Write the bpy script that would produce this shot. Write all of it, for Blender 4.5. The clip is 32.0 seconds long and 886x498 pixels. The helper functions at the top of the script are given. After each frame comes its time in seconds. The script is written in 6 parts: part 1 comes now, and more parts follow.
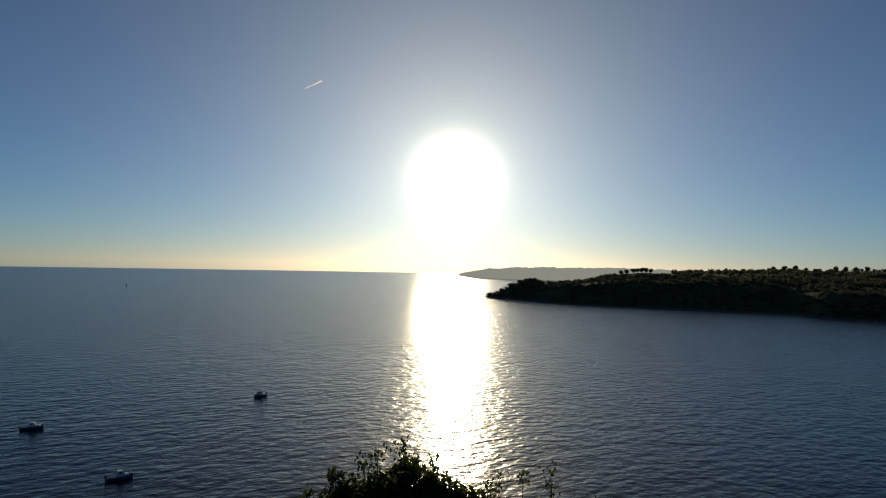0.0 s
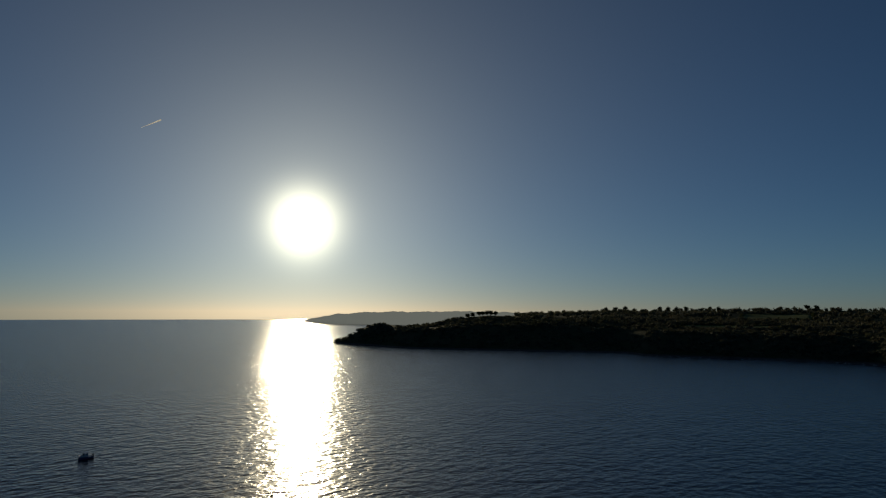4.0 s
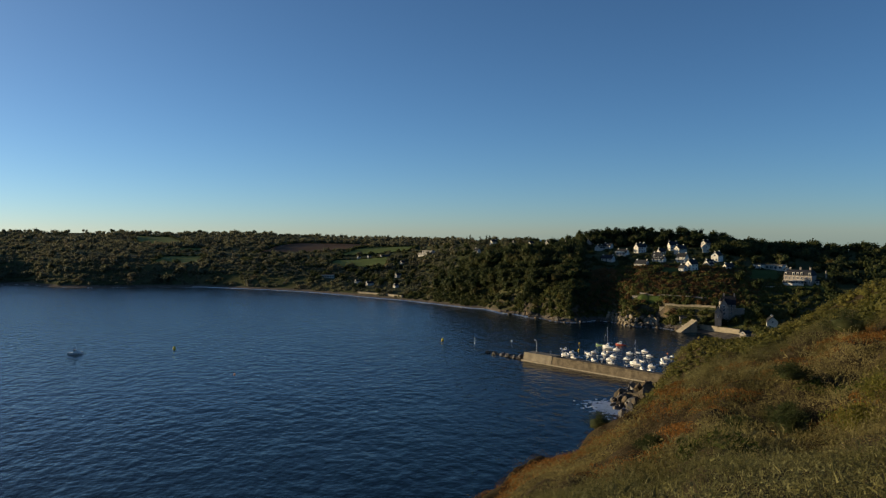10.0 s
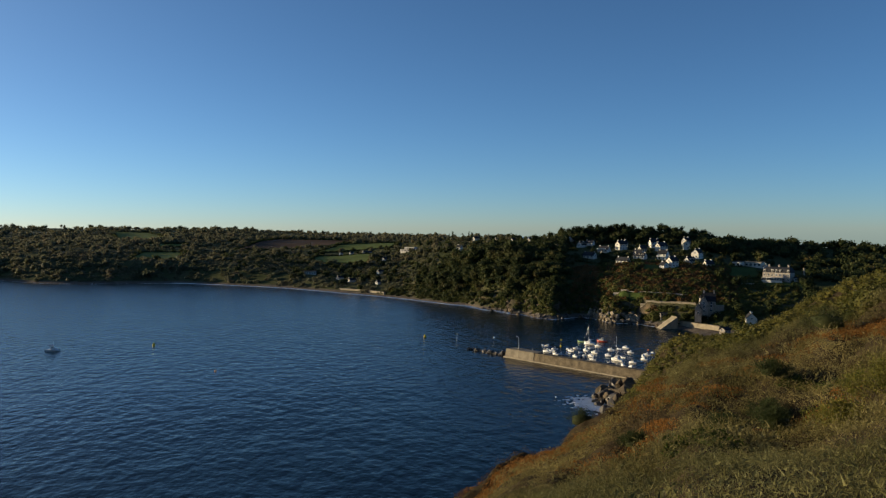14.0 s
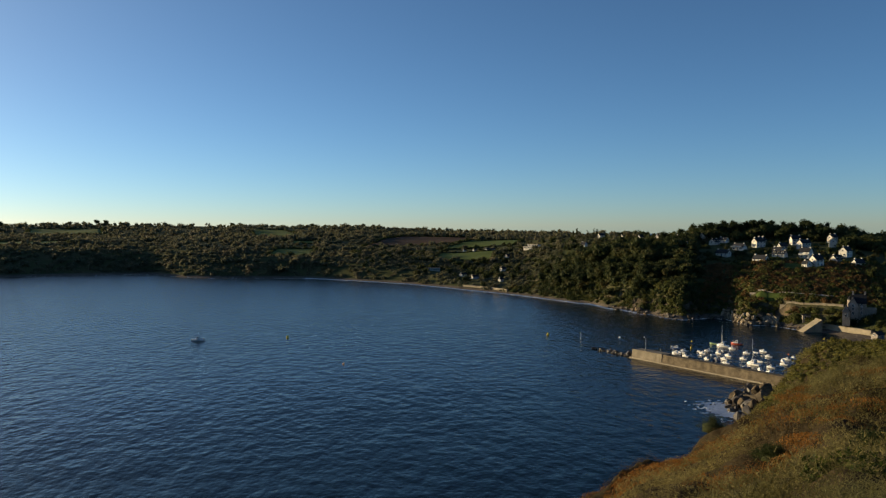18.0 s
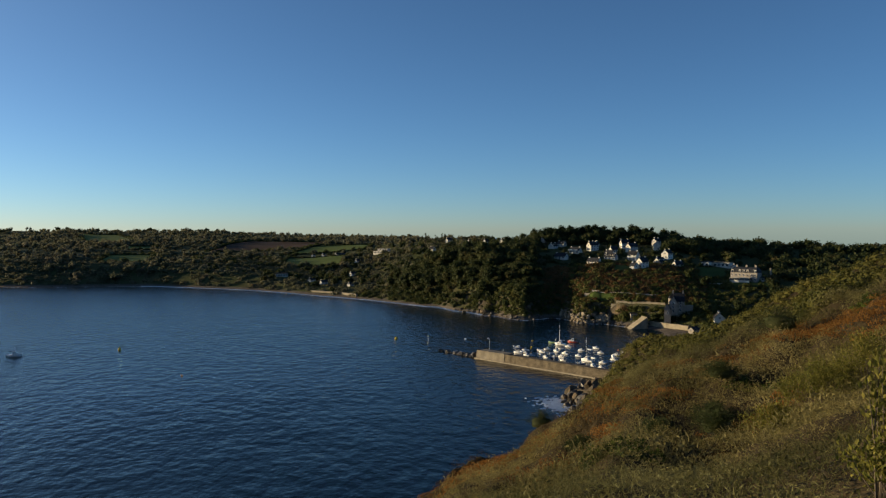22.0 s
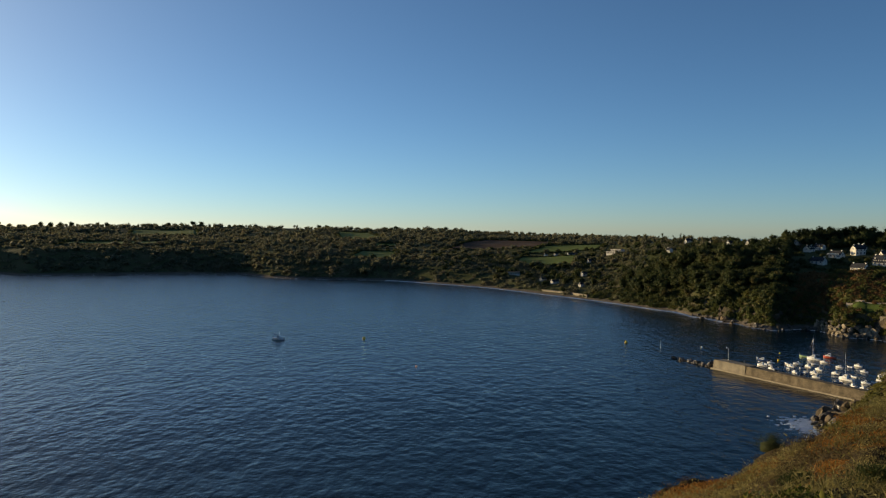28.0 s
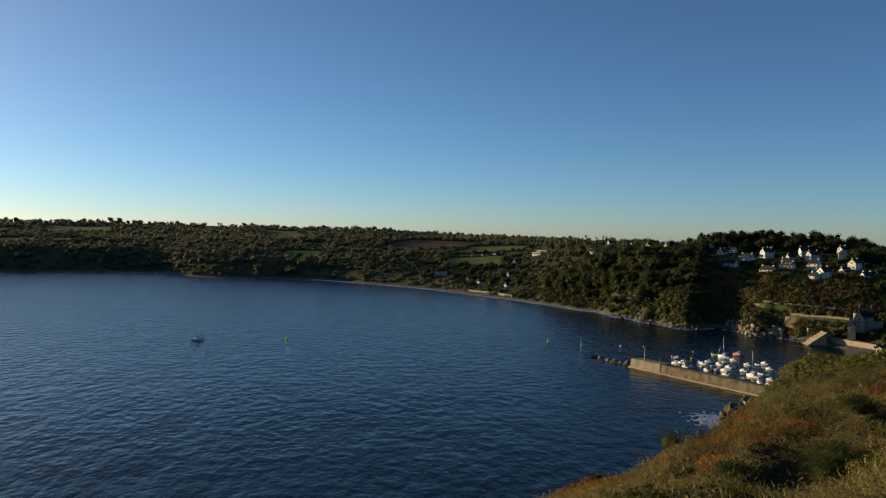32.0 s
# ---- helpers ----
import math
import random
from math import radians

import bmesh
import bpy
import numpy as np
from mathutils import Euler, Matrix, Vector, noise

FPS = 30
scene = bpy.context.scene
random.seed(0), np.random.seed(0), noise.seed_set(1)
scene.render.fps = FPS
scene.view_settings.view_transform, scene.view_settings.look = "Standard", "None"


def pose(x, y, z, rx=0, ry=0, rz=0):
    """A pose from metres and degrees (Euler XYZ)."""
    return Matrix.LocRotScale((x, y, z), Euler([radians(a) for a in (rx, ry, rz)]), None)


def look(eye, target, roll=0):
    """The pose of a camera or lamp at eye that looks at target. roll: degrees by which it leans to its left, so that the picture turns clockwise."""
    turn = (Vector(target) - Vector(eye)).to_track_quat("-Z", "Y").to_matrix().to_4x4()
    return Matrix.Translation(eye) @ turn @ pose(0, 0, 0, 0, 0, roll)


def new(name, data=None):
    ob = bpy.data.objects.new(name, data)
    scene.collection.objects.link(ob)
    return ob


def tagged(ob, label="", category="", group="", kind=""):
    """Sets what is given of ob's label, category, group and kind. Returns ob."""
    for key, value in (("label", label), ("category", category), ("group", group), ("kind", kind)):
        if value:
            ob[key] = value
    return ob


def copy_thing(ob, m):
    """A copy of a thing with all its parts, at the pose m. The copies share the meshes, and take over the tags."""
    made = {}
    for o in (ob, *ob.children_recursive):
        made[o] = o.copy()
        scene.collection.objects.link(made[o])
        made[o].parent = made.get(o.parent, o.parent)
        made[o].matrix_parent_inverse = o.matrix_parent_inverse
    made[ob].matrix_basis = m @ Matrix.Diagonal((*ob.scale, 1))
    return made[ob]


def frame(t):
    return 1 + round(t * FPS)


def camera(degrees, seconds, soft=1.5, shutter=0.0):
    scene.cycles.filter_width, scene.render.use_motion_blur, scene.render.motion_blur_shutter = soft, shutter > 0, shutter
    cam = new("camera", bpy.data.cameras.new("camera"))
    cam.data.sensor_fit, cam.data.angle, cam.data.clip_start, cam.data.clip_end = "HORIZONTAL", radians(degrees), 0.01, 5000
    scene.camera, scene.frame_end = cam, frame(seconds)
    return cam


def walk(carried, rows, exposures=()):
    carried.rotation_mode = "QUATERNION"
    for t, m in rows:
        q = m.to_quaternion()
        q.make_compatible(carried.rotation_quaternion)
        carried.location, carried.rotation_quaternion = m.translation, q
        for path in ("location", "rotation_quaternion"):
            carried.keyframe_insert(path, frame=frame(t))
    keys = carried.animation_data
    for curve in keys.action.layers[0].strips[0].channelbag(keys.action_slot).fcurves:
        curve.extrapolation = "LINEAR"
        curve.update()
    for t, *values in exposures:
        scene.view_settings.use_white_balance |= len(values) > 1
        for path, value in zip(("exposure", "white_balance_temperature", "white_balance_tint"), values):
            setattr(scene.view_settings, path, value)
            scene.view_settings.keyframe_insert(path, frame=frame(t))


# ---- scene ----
# camera: hand-held on a coast path 55 m above the sea; rows are seconds, place, compass turn, tilt, lean
cam = camera(62.74, 32.0, 1.2)
PATH = [
    (0, 0.26, 0.18, 55.09, -59.60, 1.27, 1.07), (0.1, 0.26, 0.18, 55.09, -58.51, 2.55, 0.94), (0.2, 0.26, 0.18, 55.09, -57.22, 4.07, 0.80),
    (0.3, 0.26, 0.18, 55.09, -56.63, 4.77, 0.73), (0.5, 0.26, 0.18, 55.09, -56.30, 5.16, 0.69), (1, 0.25, 0.15, 55.10, -54.87, 5.17, 0.50),
    (1.5, 0.22, 0.10, 55.10, -53.81, 5.13, 0.57), (2, 0.20, 0.07, 55.11, -53.54, 5.02, 0.61), (2.5, 0.20, 0.06, 55.11, -53.40, 5.01, 0.37),
    (4.5, 0.21, 0.08, 55.12, -42.93, 4.87, 0.39), (5, 0.23, 0.08, 55.12, -36.82, 4.84, 0.56), (5.5, 0.23, 0.08, 55.13, -31.11, 4.64, 0.11),
    (6, 0.23, 0.08, 55.13, -23.95, 3.93, -0.20), (6.5, 0.22, 0.08, 55.13, -18.05, 3.82, -0.16), (7, 0.22, 0.07, 55.12, -13.05, 3.69, -0.22),
    (7.5, 0.18, 0.08, 55.12, -9.26, 3.63, -0.12), (8, 0.15, 0.10, 55.11, -4.66, 1.35, -0.01), (8.5, 0.19, 0.00, 55.09, -0.38, 0.51, -0.12),
    (9, 0.17, -0.11, 55.06, 4.00, -0.72, -0.13), (9.5, 0.08, -0.17, 55.03, 8.36, -1.17, -0.19), (10, 0.01, -0.22, 55.02, 12.57, -1.32, -0.19),
    (10.5, -0.04, -0.20, 55.00, 15.57, -1.51, -0.24), (11, -0.05, -0.15, 55.00, 15.52, -1.34, -0.18), (11.5, -0.02, -0.09, 55.00, 14.95, -1.47, -0.17),
    (12, -0.05, -0.03, 54.99, 14.86, -1.49, -0.12), (12.5, -0.02, -0.01, 54.99, 14.56, -1.57, -0.09), (13, -0.00, -0.00, 55.00, 14.36, -1.54, -0.10),
    (13.5, 0.01, 0.03, 54.99, 14.15, -1.56, -0.07), (14, 0.00, 0.06, 54.99, 13.96, -1.59, -0.01), (14.5, 0.02, 0.10, 54.99, 13.56, -1.54, -0.04),
    (16.5, -0.01, 0.40, 55.05, 12.04, -1.79, -0.21), (17, 0.10, 0.43, 55.06, 9.39, -1.76, -0.23), (17.5, 0.23, 0.50, 55.07, 6.93, -1.77, -0.26),
    (18, 0.38, 0.58, 55.09, 4.26, -1.81, -0.20), (18.5, 0.57, 0.63, 55.10, 1.86, -1.64, -0.25), (19, 0.78, 0.63, 55.10, 0.00, -1.57, 0.03),
    (19.5, 0.99, 0.58, 55.09, 2.22, -1.55, -0.20), (20, 1.18, 0.53, 55.08, 5.17, -1.50, -0.26), (20.5, 1.40, 0.52, 55.07, 7.75, -1.50, -0.11),
    (21, 1.59, 0.47, 55.05, 10.53, -1.66, -0.13), (21.5, 1.77, 0.46, 55.05, 13.51, -1.55, -0.27), (22, 1.94, 0.48, 55.03, 15.97, -1.48, -0.17),
    (22.5, 2.15, 0.55, 55.04, 15.15, -1.51, -0.09), (23, 2.31, 0.57, 55.04, 15.97, -1.56, -0.21), (23.5, 2.53, 0.69, 55.06, 13.91, -1.60, 0.03),
    (24, 2.74, 0.75, 55.08, 13.71, -1.39, -0.01), (24.5, 2.94, 0.82, 55.10, 11.44, -1.51, 0.15), (25, 3.08, 0.88, 55.12, 9.91, -1.67, 0.17),
    (25.5, 3.23, 0.96, 55.13, 8.62, -1.58, 0.21), (26, 3.50, 0.94, 55.15, 6.34, -1.61, 0.08), (26.5, 3.73, 0.99, 55.18, 3.74, -1.50, 0.28),
    (28.5, 4.71, 1.21, 55.29, -3.12, -1.57, 0.42), (29, 4.97, 1.22, 55.30, -3.25, -1.60, 0.66), (29.5, 5.20, 1.25, 55.32, -3.04, -1.51, 0.75),
    (30, 5.45, 1.26, 55.33, -2.96, -1.24, 0.74), (30.5, 5.72, 1.22, 55.34, -0.68, -1.42, 0.67), (31, 5.91, 1.23, 55.34, 2.13, -1.51, 0.57),
    (31.5, 6.02, 1.26, 55.34, 4.31, -1.39, 0.48), (32, 6.13, 1.29, 55.35, 3.24, -1.51, 0.91),
]

def held(x, y, z, turn, tilt, lean):
    return Matrix.Translation((x, y, z)) @ pose(0, 0, 0, 90 + tilt, 0, -turn) @ pose(0, 0, 0, 0, 0, lean)


EXPOSURES = [(0, -0.15, 7700, 5), (0.5, -0.85, 7500, 4), (2.5, -1.02, 7400, 3), (5, -1.15, 7300, 2), (6, -0.48, 7400, 2), (7, 0.36, 7800, 4), (8, 0.7, 8000, 6), (9, 1.08, 8150, 6), (13, 1.28, 7900, 6), (16.5, 1.32, 8250, 6), (19, 1.32, 8700, 6),
             (23, 1.26, 8000, 6), (26, 1.26, 8400, 6), (29, 1.24, 8800, 6), (32, 1.24, 8550, 6)]
walk(cam, [(t, held(*row)) for t, *row in PATH], EXPOSURES)

# ---------------------------------------------------------------- world and sun
SUN_AZ, SUN_EL = -58.7, 6.8


def bearing(az, el=0.0):
    a, e = radians(az), radians(el)
    return Vector((math.sin(a) * math.cos(e), math.cos(a) * math.cos(e), math.sin(e)))


def build_world():
    w = bpy.data.worlds.new("sky")
    scene.world = w
    w.use_nodes = True
    nt = w.node_tree
    nt.nodes.clear()
    sky = nt.nodes.new("ShaderNodeTexSky")
    sky.sky_type = "NISHITA"
    sky.sun_disc = False
    sky.sun_elevation, sky.sun_rotation = radians(SUN_EL), radians(SUN_AZ)
    sky.altitude, sky.air_density, sky.dust_density, sky.ozone_density = 50, 0.6, 0.12, 4.2
    bg = nt.nodes.new("ShaderNodeBackground")
    bg.inputs[1].default_value = 0.075
    out = nt.nodes.new("ShaderNodeOutputWorld")
    # bright aureole of scattered light close round the sun
    co = nt.nodes.new("ShaderNodeTexCoord")
    dot = nt.nodes.new("ShaderNodeVectorMath")
    dot.operation = "DOT_PRODUCT"
    dot.inputs[1].default_value = bearing(SUN_AZ, SUN_EL)
    nrm = nt.nodes.new("ShaderNodeVectorMath")
    nrm.operation = "NORMALIZE"
    nt.links.new(co.outputs["Generated"], nrm.inputs[0])
    nt.links.new(nrm.outputs[0], dot.inputs[0])

    def math_node(op, a, b=None):
        n = nt.nodes.new("ShaderNodeMath")
        n.operation = op
        for i, v in enumerate((a, b)):
            if v is None:
                continue
            if isinstance(v, (int, float)):
                n.inputs[i].default_value = v
            else:
                nt.links.new(v, n.inputs[i])
        return n.outputs[0]

    ang = math_node("ARCCOSINE", math_node("MINIMUM", dot.outputs["Value"], 0.999999))
    core = math_node("MULTIPLY", math_node("EXPONENT", math_node("MULTIPLY", math_node("POWER", math_node("DIVIDE", ang, radians(2.3)), 2.0), -1.0)), AUREOLE[0])
    halo = math_node("MULTIPLY", math_node("EXPONENT", math_node("DIVIDE", ang, -radians(5.0))), AUREOLE[1])
    wide = math_node("MULTIPLY", math_node("EXPONENT", math_node("DIVIDE", ang, -radians(12.0))), AUREOLE[2])
    total = math_node("ADD", math_node("ADD", core, halo), wide)
    glow = nt.nodes.new("ShaderNodeBackground")
    glow.inputs[0].default_value = (1.0, 0.965, 0.8, 1)
    nt.links.new(total, glow.inputs[1])
    add = nt.nodes.new("ShaderNodeAddShader")
    # a greyer band of sea haze low all round the horizon
    up = nt.nodes.new("ShaderNodeSeparateXYZ")
    nt.links.new(nrm.outputs[0], up.inputs[0])
    low = math_node("EXPONENT", math_node("DIVIDE", math_node("MAXIMUM", up.outputs["Z"], 0.0), -0.075))
    haze = nt.nodes.new("ShaderNodeMix")
    haze.data_type, haze.blend_type = "RGBA", "MULTIPLY"
    haze.inputs[7].default_value = HAZE
    nt.links.new(low, haze.inputs[0])
    nt.links.new(sky.outputs[0], haze.inputs[6])
    nt.links.new(haze.outputs[2], bg.inputs[0])
    nt.links.new(bg.outputs[0], add.inputs[0])
    nt.links.new(glow.outputs[0], add.inputs[1])
    nt.links.new(add.outputs[0], out.inputs[0])


AUREOLE = (3.4, 0.6, 0.42)
HAZE = (0.94, 0.85, 0.87, 1)
build_world()
sun = new("sun", bpy.data.lights.new("sun", "SUN"))
sun.data.energy, sun.data.angle, sun.data.color = 3.0, radians(0.6), (1.0, 0.85, 0.64)
sun.matrix_world = look(bearing(SUN_AZ, SUN_EL) * 100, (0, 0, 0))


# ---------------------------------------------------------------- materials
def node_mat(name, rough=0.85, metal=0.0, spec=0.3):
    m = bpy.data.materials.new(name)
    m.use_nodes = True
    b = m.node_tree.nodes["Principled BSDF"]
    b.inputs["Roughness"].default_value = rough
    b.inputs["Metallic"].default_value = metal
    b.inputs["Specular IOR Level"].default_value = spec
    return m, m.node_tree, b


def noise_tex(nt, scale, detail=4, rough=0.6, src="Object", stretch=None):
    co = nt.nodes.new("ShaderNodeTexCoord")
    n = nt.nodes.new("ShaderNodeTexNoise")
    n.inputs["Scale"].default_value = scale
    n.inputs["Detail"].default_value = detail
    n.inputs["Roughness"].default_value = rough
    if stretch:
        mp = nt.nodes.new("ShaderNodeMapping")
        mp.vector_type = "TEXTURE"
        mp.inputs["Scale"].default_value = stretch[:3]
        if len(stretch) > 3:
            mp.inputs["Rotation"].default_value = (0, 0, radians(stretch[3]))
        nt.links.new(co.outputs[src], mp.inputs[0])
        nt.links.new(mp.outputs[0], n.inputs["Vector"])
    else:
        nt.links.new(co.outputs[src], n.inputs["Vector"])
    return n.outputs["Fac"]


def ramp(nt, fac, stops):
    r = nt.nodes.new("ShaderNodeValToRGB")
    while len(r.color_ramp.elements) < len(stops):
        r.color_ramp.elements.new(0.5)
    for e, (p, c) in zip(r.color_ramp.elements, stops):
        e.position, e.color = p, (*c, 1)
    nt.links.new(fac, r.inputs[0])
    return r.outputs[0]


def mix(nt, fac, a, b, kind="MIX"):
    n = nt.nodes.new("ShaderNodeMix")
    n.data_type, n.blend_type = "RGBA", kind
    for i, v in ((0, fac), (6, a), (7, b)):
        if isinstance(v, (int, float)):
            n.inputs[i].default_value = v
        elif isinstance(v, tuple):
            n.inputs[i].default_value = (*v, 1)
        else:
            nt.links.new(v, n.inputs[i])
    return n.outputs[2]


def bump(nt, b, height, strength=0.4, dist=0.1, normal=None):
    n = nt.nodes.new("ShaderNodeBump")
    n.inputs["Strength"].default_value = strength
    n.inputs["Distance"].default_value = dist
    nt.links.new(height, n.inputs["Height"])
    if normal is not None:
        nt.links.new(normal, n.inputs["Normal"])
    nt.links.new(n.outputs[0], b.inputs["Normal"])
    return n.outputs[0]


def mat(name, colours, scale=1.0, rough=0.85, grain=6.0, bumped=0.3, bdist=0.05, metal=0.0, spec=0.3, vary=0.0, island=0.0, src="Object"):
    """A worn surface: colours mixed by coarse noise, darkened and lightened by a fine grain, with relief."""
    m, nt, b = node_mat(name, rough, metal, spec)
    n = len(colours)
    c = ramp(nt, noise_tex(nt, scale, 5, 0.65, src), [(0.3 + 0.4 * i / max(1, n - 1), k) for i, k in enumerate(colours)])
    fine = noise_tex(nt, scale * grain, 3, 0.7, src)
    c = mix(nt, 0.55, c, ramp(nt, fine, [(0.25, (0.35, 0.35, 0.35)), (0.75, (0.65, 0.65, 0.65))]), "OVERLAY")
    if vary:
        oi = nt.nodes.new("ShaderNodeObjectInfo")
        c = mix(nt, vary, c, ramp(nt, oi.outputs["Random"], [(0.0, (0.25, 0.25, 0.25)), (1.0, (0.75, 0.75, 0.75))]), "OVERLAY")
    if island:
        g = nt.nodes.new("ShaderNodeNewGeometry")
        c = mix(nt, island, c, ramp(nt, g.outputs["Random Per Island"], [(0.0, (0.2, 0.2, 0.2)), (1.0, (0.8, 0.8, 0.8))]), "OVERLAY")
    nt.links.new(c, b.inputs["Base Color"])
    if bumped:
        bump(nt, b, fine, bumped, bdist)
    return m


def leaf_mat(name, colours, calm=0.0, tree=0.12, rough=0.7, patch=None, grain=0.0):
    """Foliage: a clump-by-clump tint, and light that passes through the leaves."""
    m, nt, b = node_mat(name, rough, 0.0, 0.1)
    g = nt.nodes.new("ShaderNodeNewGeometry")
    oi = nt.nodes.new("ShaderNodeObjectInfo")
    n = len(colours)
    c = ramp(nt, g.outputs["Random Per Island"], [(i / max(1, n - 1), k) for i, k in enumerate(colours)])
    if calm:
        c = mix(nt, calm, c, ramp(nt, noise_tex(nt, tree, 2, 0.5), [(0.3 + 0.4 * i / max(1, n - 1), k) for i, k in enumerate(colours)]))
    big = noise_tex(nt, 0.03, 3, 0.6)
    c = mix(nt, 0.6, c, ramp(nt, big, [(0.3, (0.3, 0.34, 0.3)), (0.7, (0.72, 0.66, 0.6))]), "OVERLAY")
    if patch:
        size, dark, pale = patch
        c = mix(nt, 0.7, c, ramp(nt, noise_tex(nt, size, 4, 0.6, stretch=(2.8, 1.0, 1.0, 45)), [(0.36, dark), (0.64, pale)]), "OVERLAY")
    c = mix(nt, 0.35, c, ramp(nt, oi.outputs["Random"], [(0.0, (0.3, 0.35, 0.3)), (1.0, (0.7, 0.62, 0.55))]), "OVERLAY")
    if grain:
        fine = noise_tex(nt, grain, 4, 0.75)
        c = mix(nt, 0.8, c, ramp(nt, fine, [(0.3, (0.15, 0.15, 0.15)), (0.68, (0.8, 0.8, 0.8))]), "OVERLAY")
        bump(nt, b, fine, 1.0, 0.5 / grain)
    nt.links.new(c, b.inputs["Base Color"])
    tr = nt.nodes.new("ShaderNodeBsdfTranslucent")
    nt.links.new(c, tr.inputs[0])
    ms = nt.nodes.new("ShaderNodeMixShader")
    ms.inputs[0].default_value = 0.4
    nt.links.new(b.outputs[0], ms.inputs[1])
    nt.links.new(tr.outputs[0], ms.inputs[2])
    nt.links.new(ms.outputs[0], nt.nodes["Material Output"].inputs[0])
    return m


def sea_mat():
    m, nt, b = node_mat("sea_water", 0.19, 0.0, 0.28)
    b.inputs["IOR"].default_value = 1.333
    patches = noise_tex(nt, 0.006, 3, 0.5, stretch=(2.5, 1.0, 1.0, 58))
    c = ramp(nt, patches, [(0.3, (0.0002, 0.0066, 0.0112)), (0.7, (0.0003, 0.0092, 0.015))])
    nt.links.new(c, b.inputs["Base Color"])
    swell = noise_tex(nt, 0.075, 2, 0.5, stretch=(1.6, 1.0, 1.0, 95))
    chop = noise_tex(nt, 0.27, 2, 0.5, stretch=(1.35, 1.0, 1.0, 95))
    ripple = noise_tex(nt, 0.9, 2, 0.55, stretch=(1.15, 1.0, 1.0, 50))
    # the breeze lies heavier on the open middle of the bay than under the near cliff
    geo = nt.nodes.new("ShaderNodeNewGeometry")
    far = nt.nodes.new("ShaderNodeVectorMath")
    far.operation = "LENGTH"
    nt.links.new(geo.outputs["Position"], far.inputs[0])
    rough = nt.nodes.new("ShaderNodeMapRange")
    for k, v in (("From Min", 150), ("From Max", 800), ("To Min", 0.5), ("To Max", 1.25)):
        rough.inputs[k].default_value = v
    nt.links.new(far.outputs["Value"], rough.inputs["Value"])
    normal = None
    for h, dist in ((swell, 0.6), (chop, 1.0), (ripple, 0.06)):
        n = nt.nodes.new("ShaderNodeBump")
        n.inputs["Strength"].default_value, n.inputs["Distance"].default_value = 1.0, dist
        n.inputs["Filter Width"].default_value = 0.03
        nt.links.new(h, n.inputs["Height"])
        if h is chop:
            nt.links.new(rough.outputs[0], n.inputs["Distance"])
        if normal is not None:
            nt.links.new(normal, n.inputs["Normal"])
        normal = n.outputs[0]
    nt.links.new(normal, b.inputs["Normal"])
    return m


M_SEA = sea_mat()
M_STONE = mat("pier_stone", [(0.05, 0.04, 0.026), (0.115, 0.09, 0.058), (0.17, 0.135, 0.088)], 0.5, 0.9, 8, 0.6, 0.05, vary=0.5)
M_CONCRETE = mat("concrete", [(0.14, 0.118, 0.085), (0.24, 0.205, 0.15)], 0.3, 0.9, 12, 0.3, 0.02)
M_ROCK = mat("cliff_rock", [(0.03, 0.025, 0.018), (0.075, 0.057, 0.036), (0.165, 0.118, 0.07)], 0.25, 0.9, 7, 0.8, 0.15, island=0.4)
M_PALE_ROCK = mat("pale_rock", [(0.07, 0.056, 0.04), (0.17, 0.14, 0.1), (0.3, 0.25, 0.18)], 0.3, 0.9, 7, 0.8, 0.12, vary=0.5)
M_WET_ROCK = mat("wet_rock", [(0.025, 0.023, 0.02), (0.08, 0.07, 0.06)], 0.5, 0.45, 7, 0.8, 0.1, island=0.4)
M_FOAM = mat("sea_foam", [(0.7, 0.72, 0.72), (0.9, 0.9, 0.9)], 0.6, 0.8, 6, 0.5, 0.05)
M_WHITE = mat("white_render", [(0.46, 0.43, 0.37), (0.61, 0.58, 0.51)], 0.3, 0.85, 8, 0.15, 0.02, vary=0.25)
M_STONEWALL = mat("house_stone", [(0.20, 0.17, 0.14), (0.36, 0.32, 0.27)], 0.6, 0.9, 8, 0.4, 0.04, vary=0.4)
M_SLATE = mat("slate_roof", [(0.016, 0.018, 0.022), (0.036, 0.038, 0.043)], 0.7, 0.8, 10, 0.4, 0.03, spec=0.12, vary=0.4)
M_GLASS = mat("window_glass", [(0.015, 0.02, 0.03), (0.03, 0.04, 0.05)], 1.0, 0.08, 4, 0.0, spec=0.6)
M_GEL = mat("boat_white", [(0.74, 0.74, 0.72), (0.84, 0.84, 0.82)], 1.0, 0.3, 8, 0.05, 0.01, spec=0.5, vary=0.15)
M_GREEN = leaf_mat("wood_leaves", [(0.017, 0.028, 0.013), (0.035, 0.051, 0.02), (0.056, 0.066, 0.026), (0.085, 0.07, 0.03)], calm=0.7)


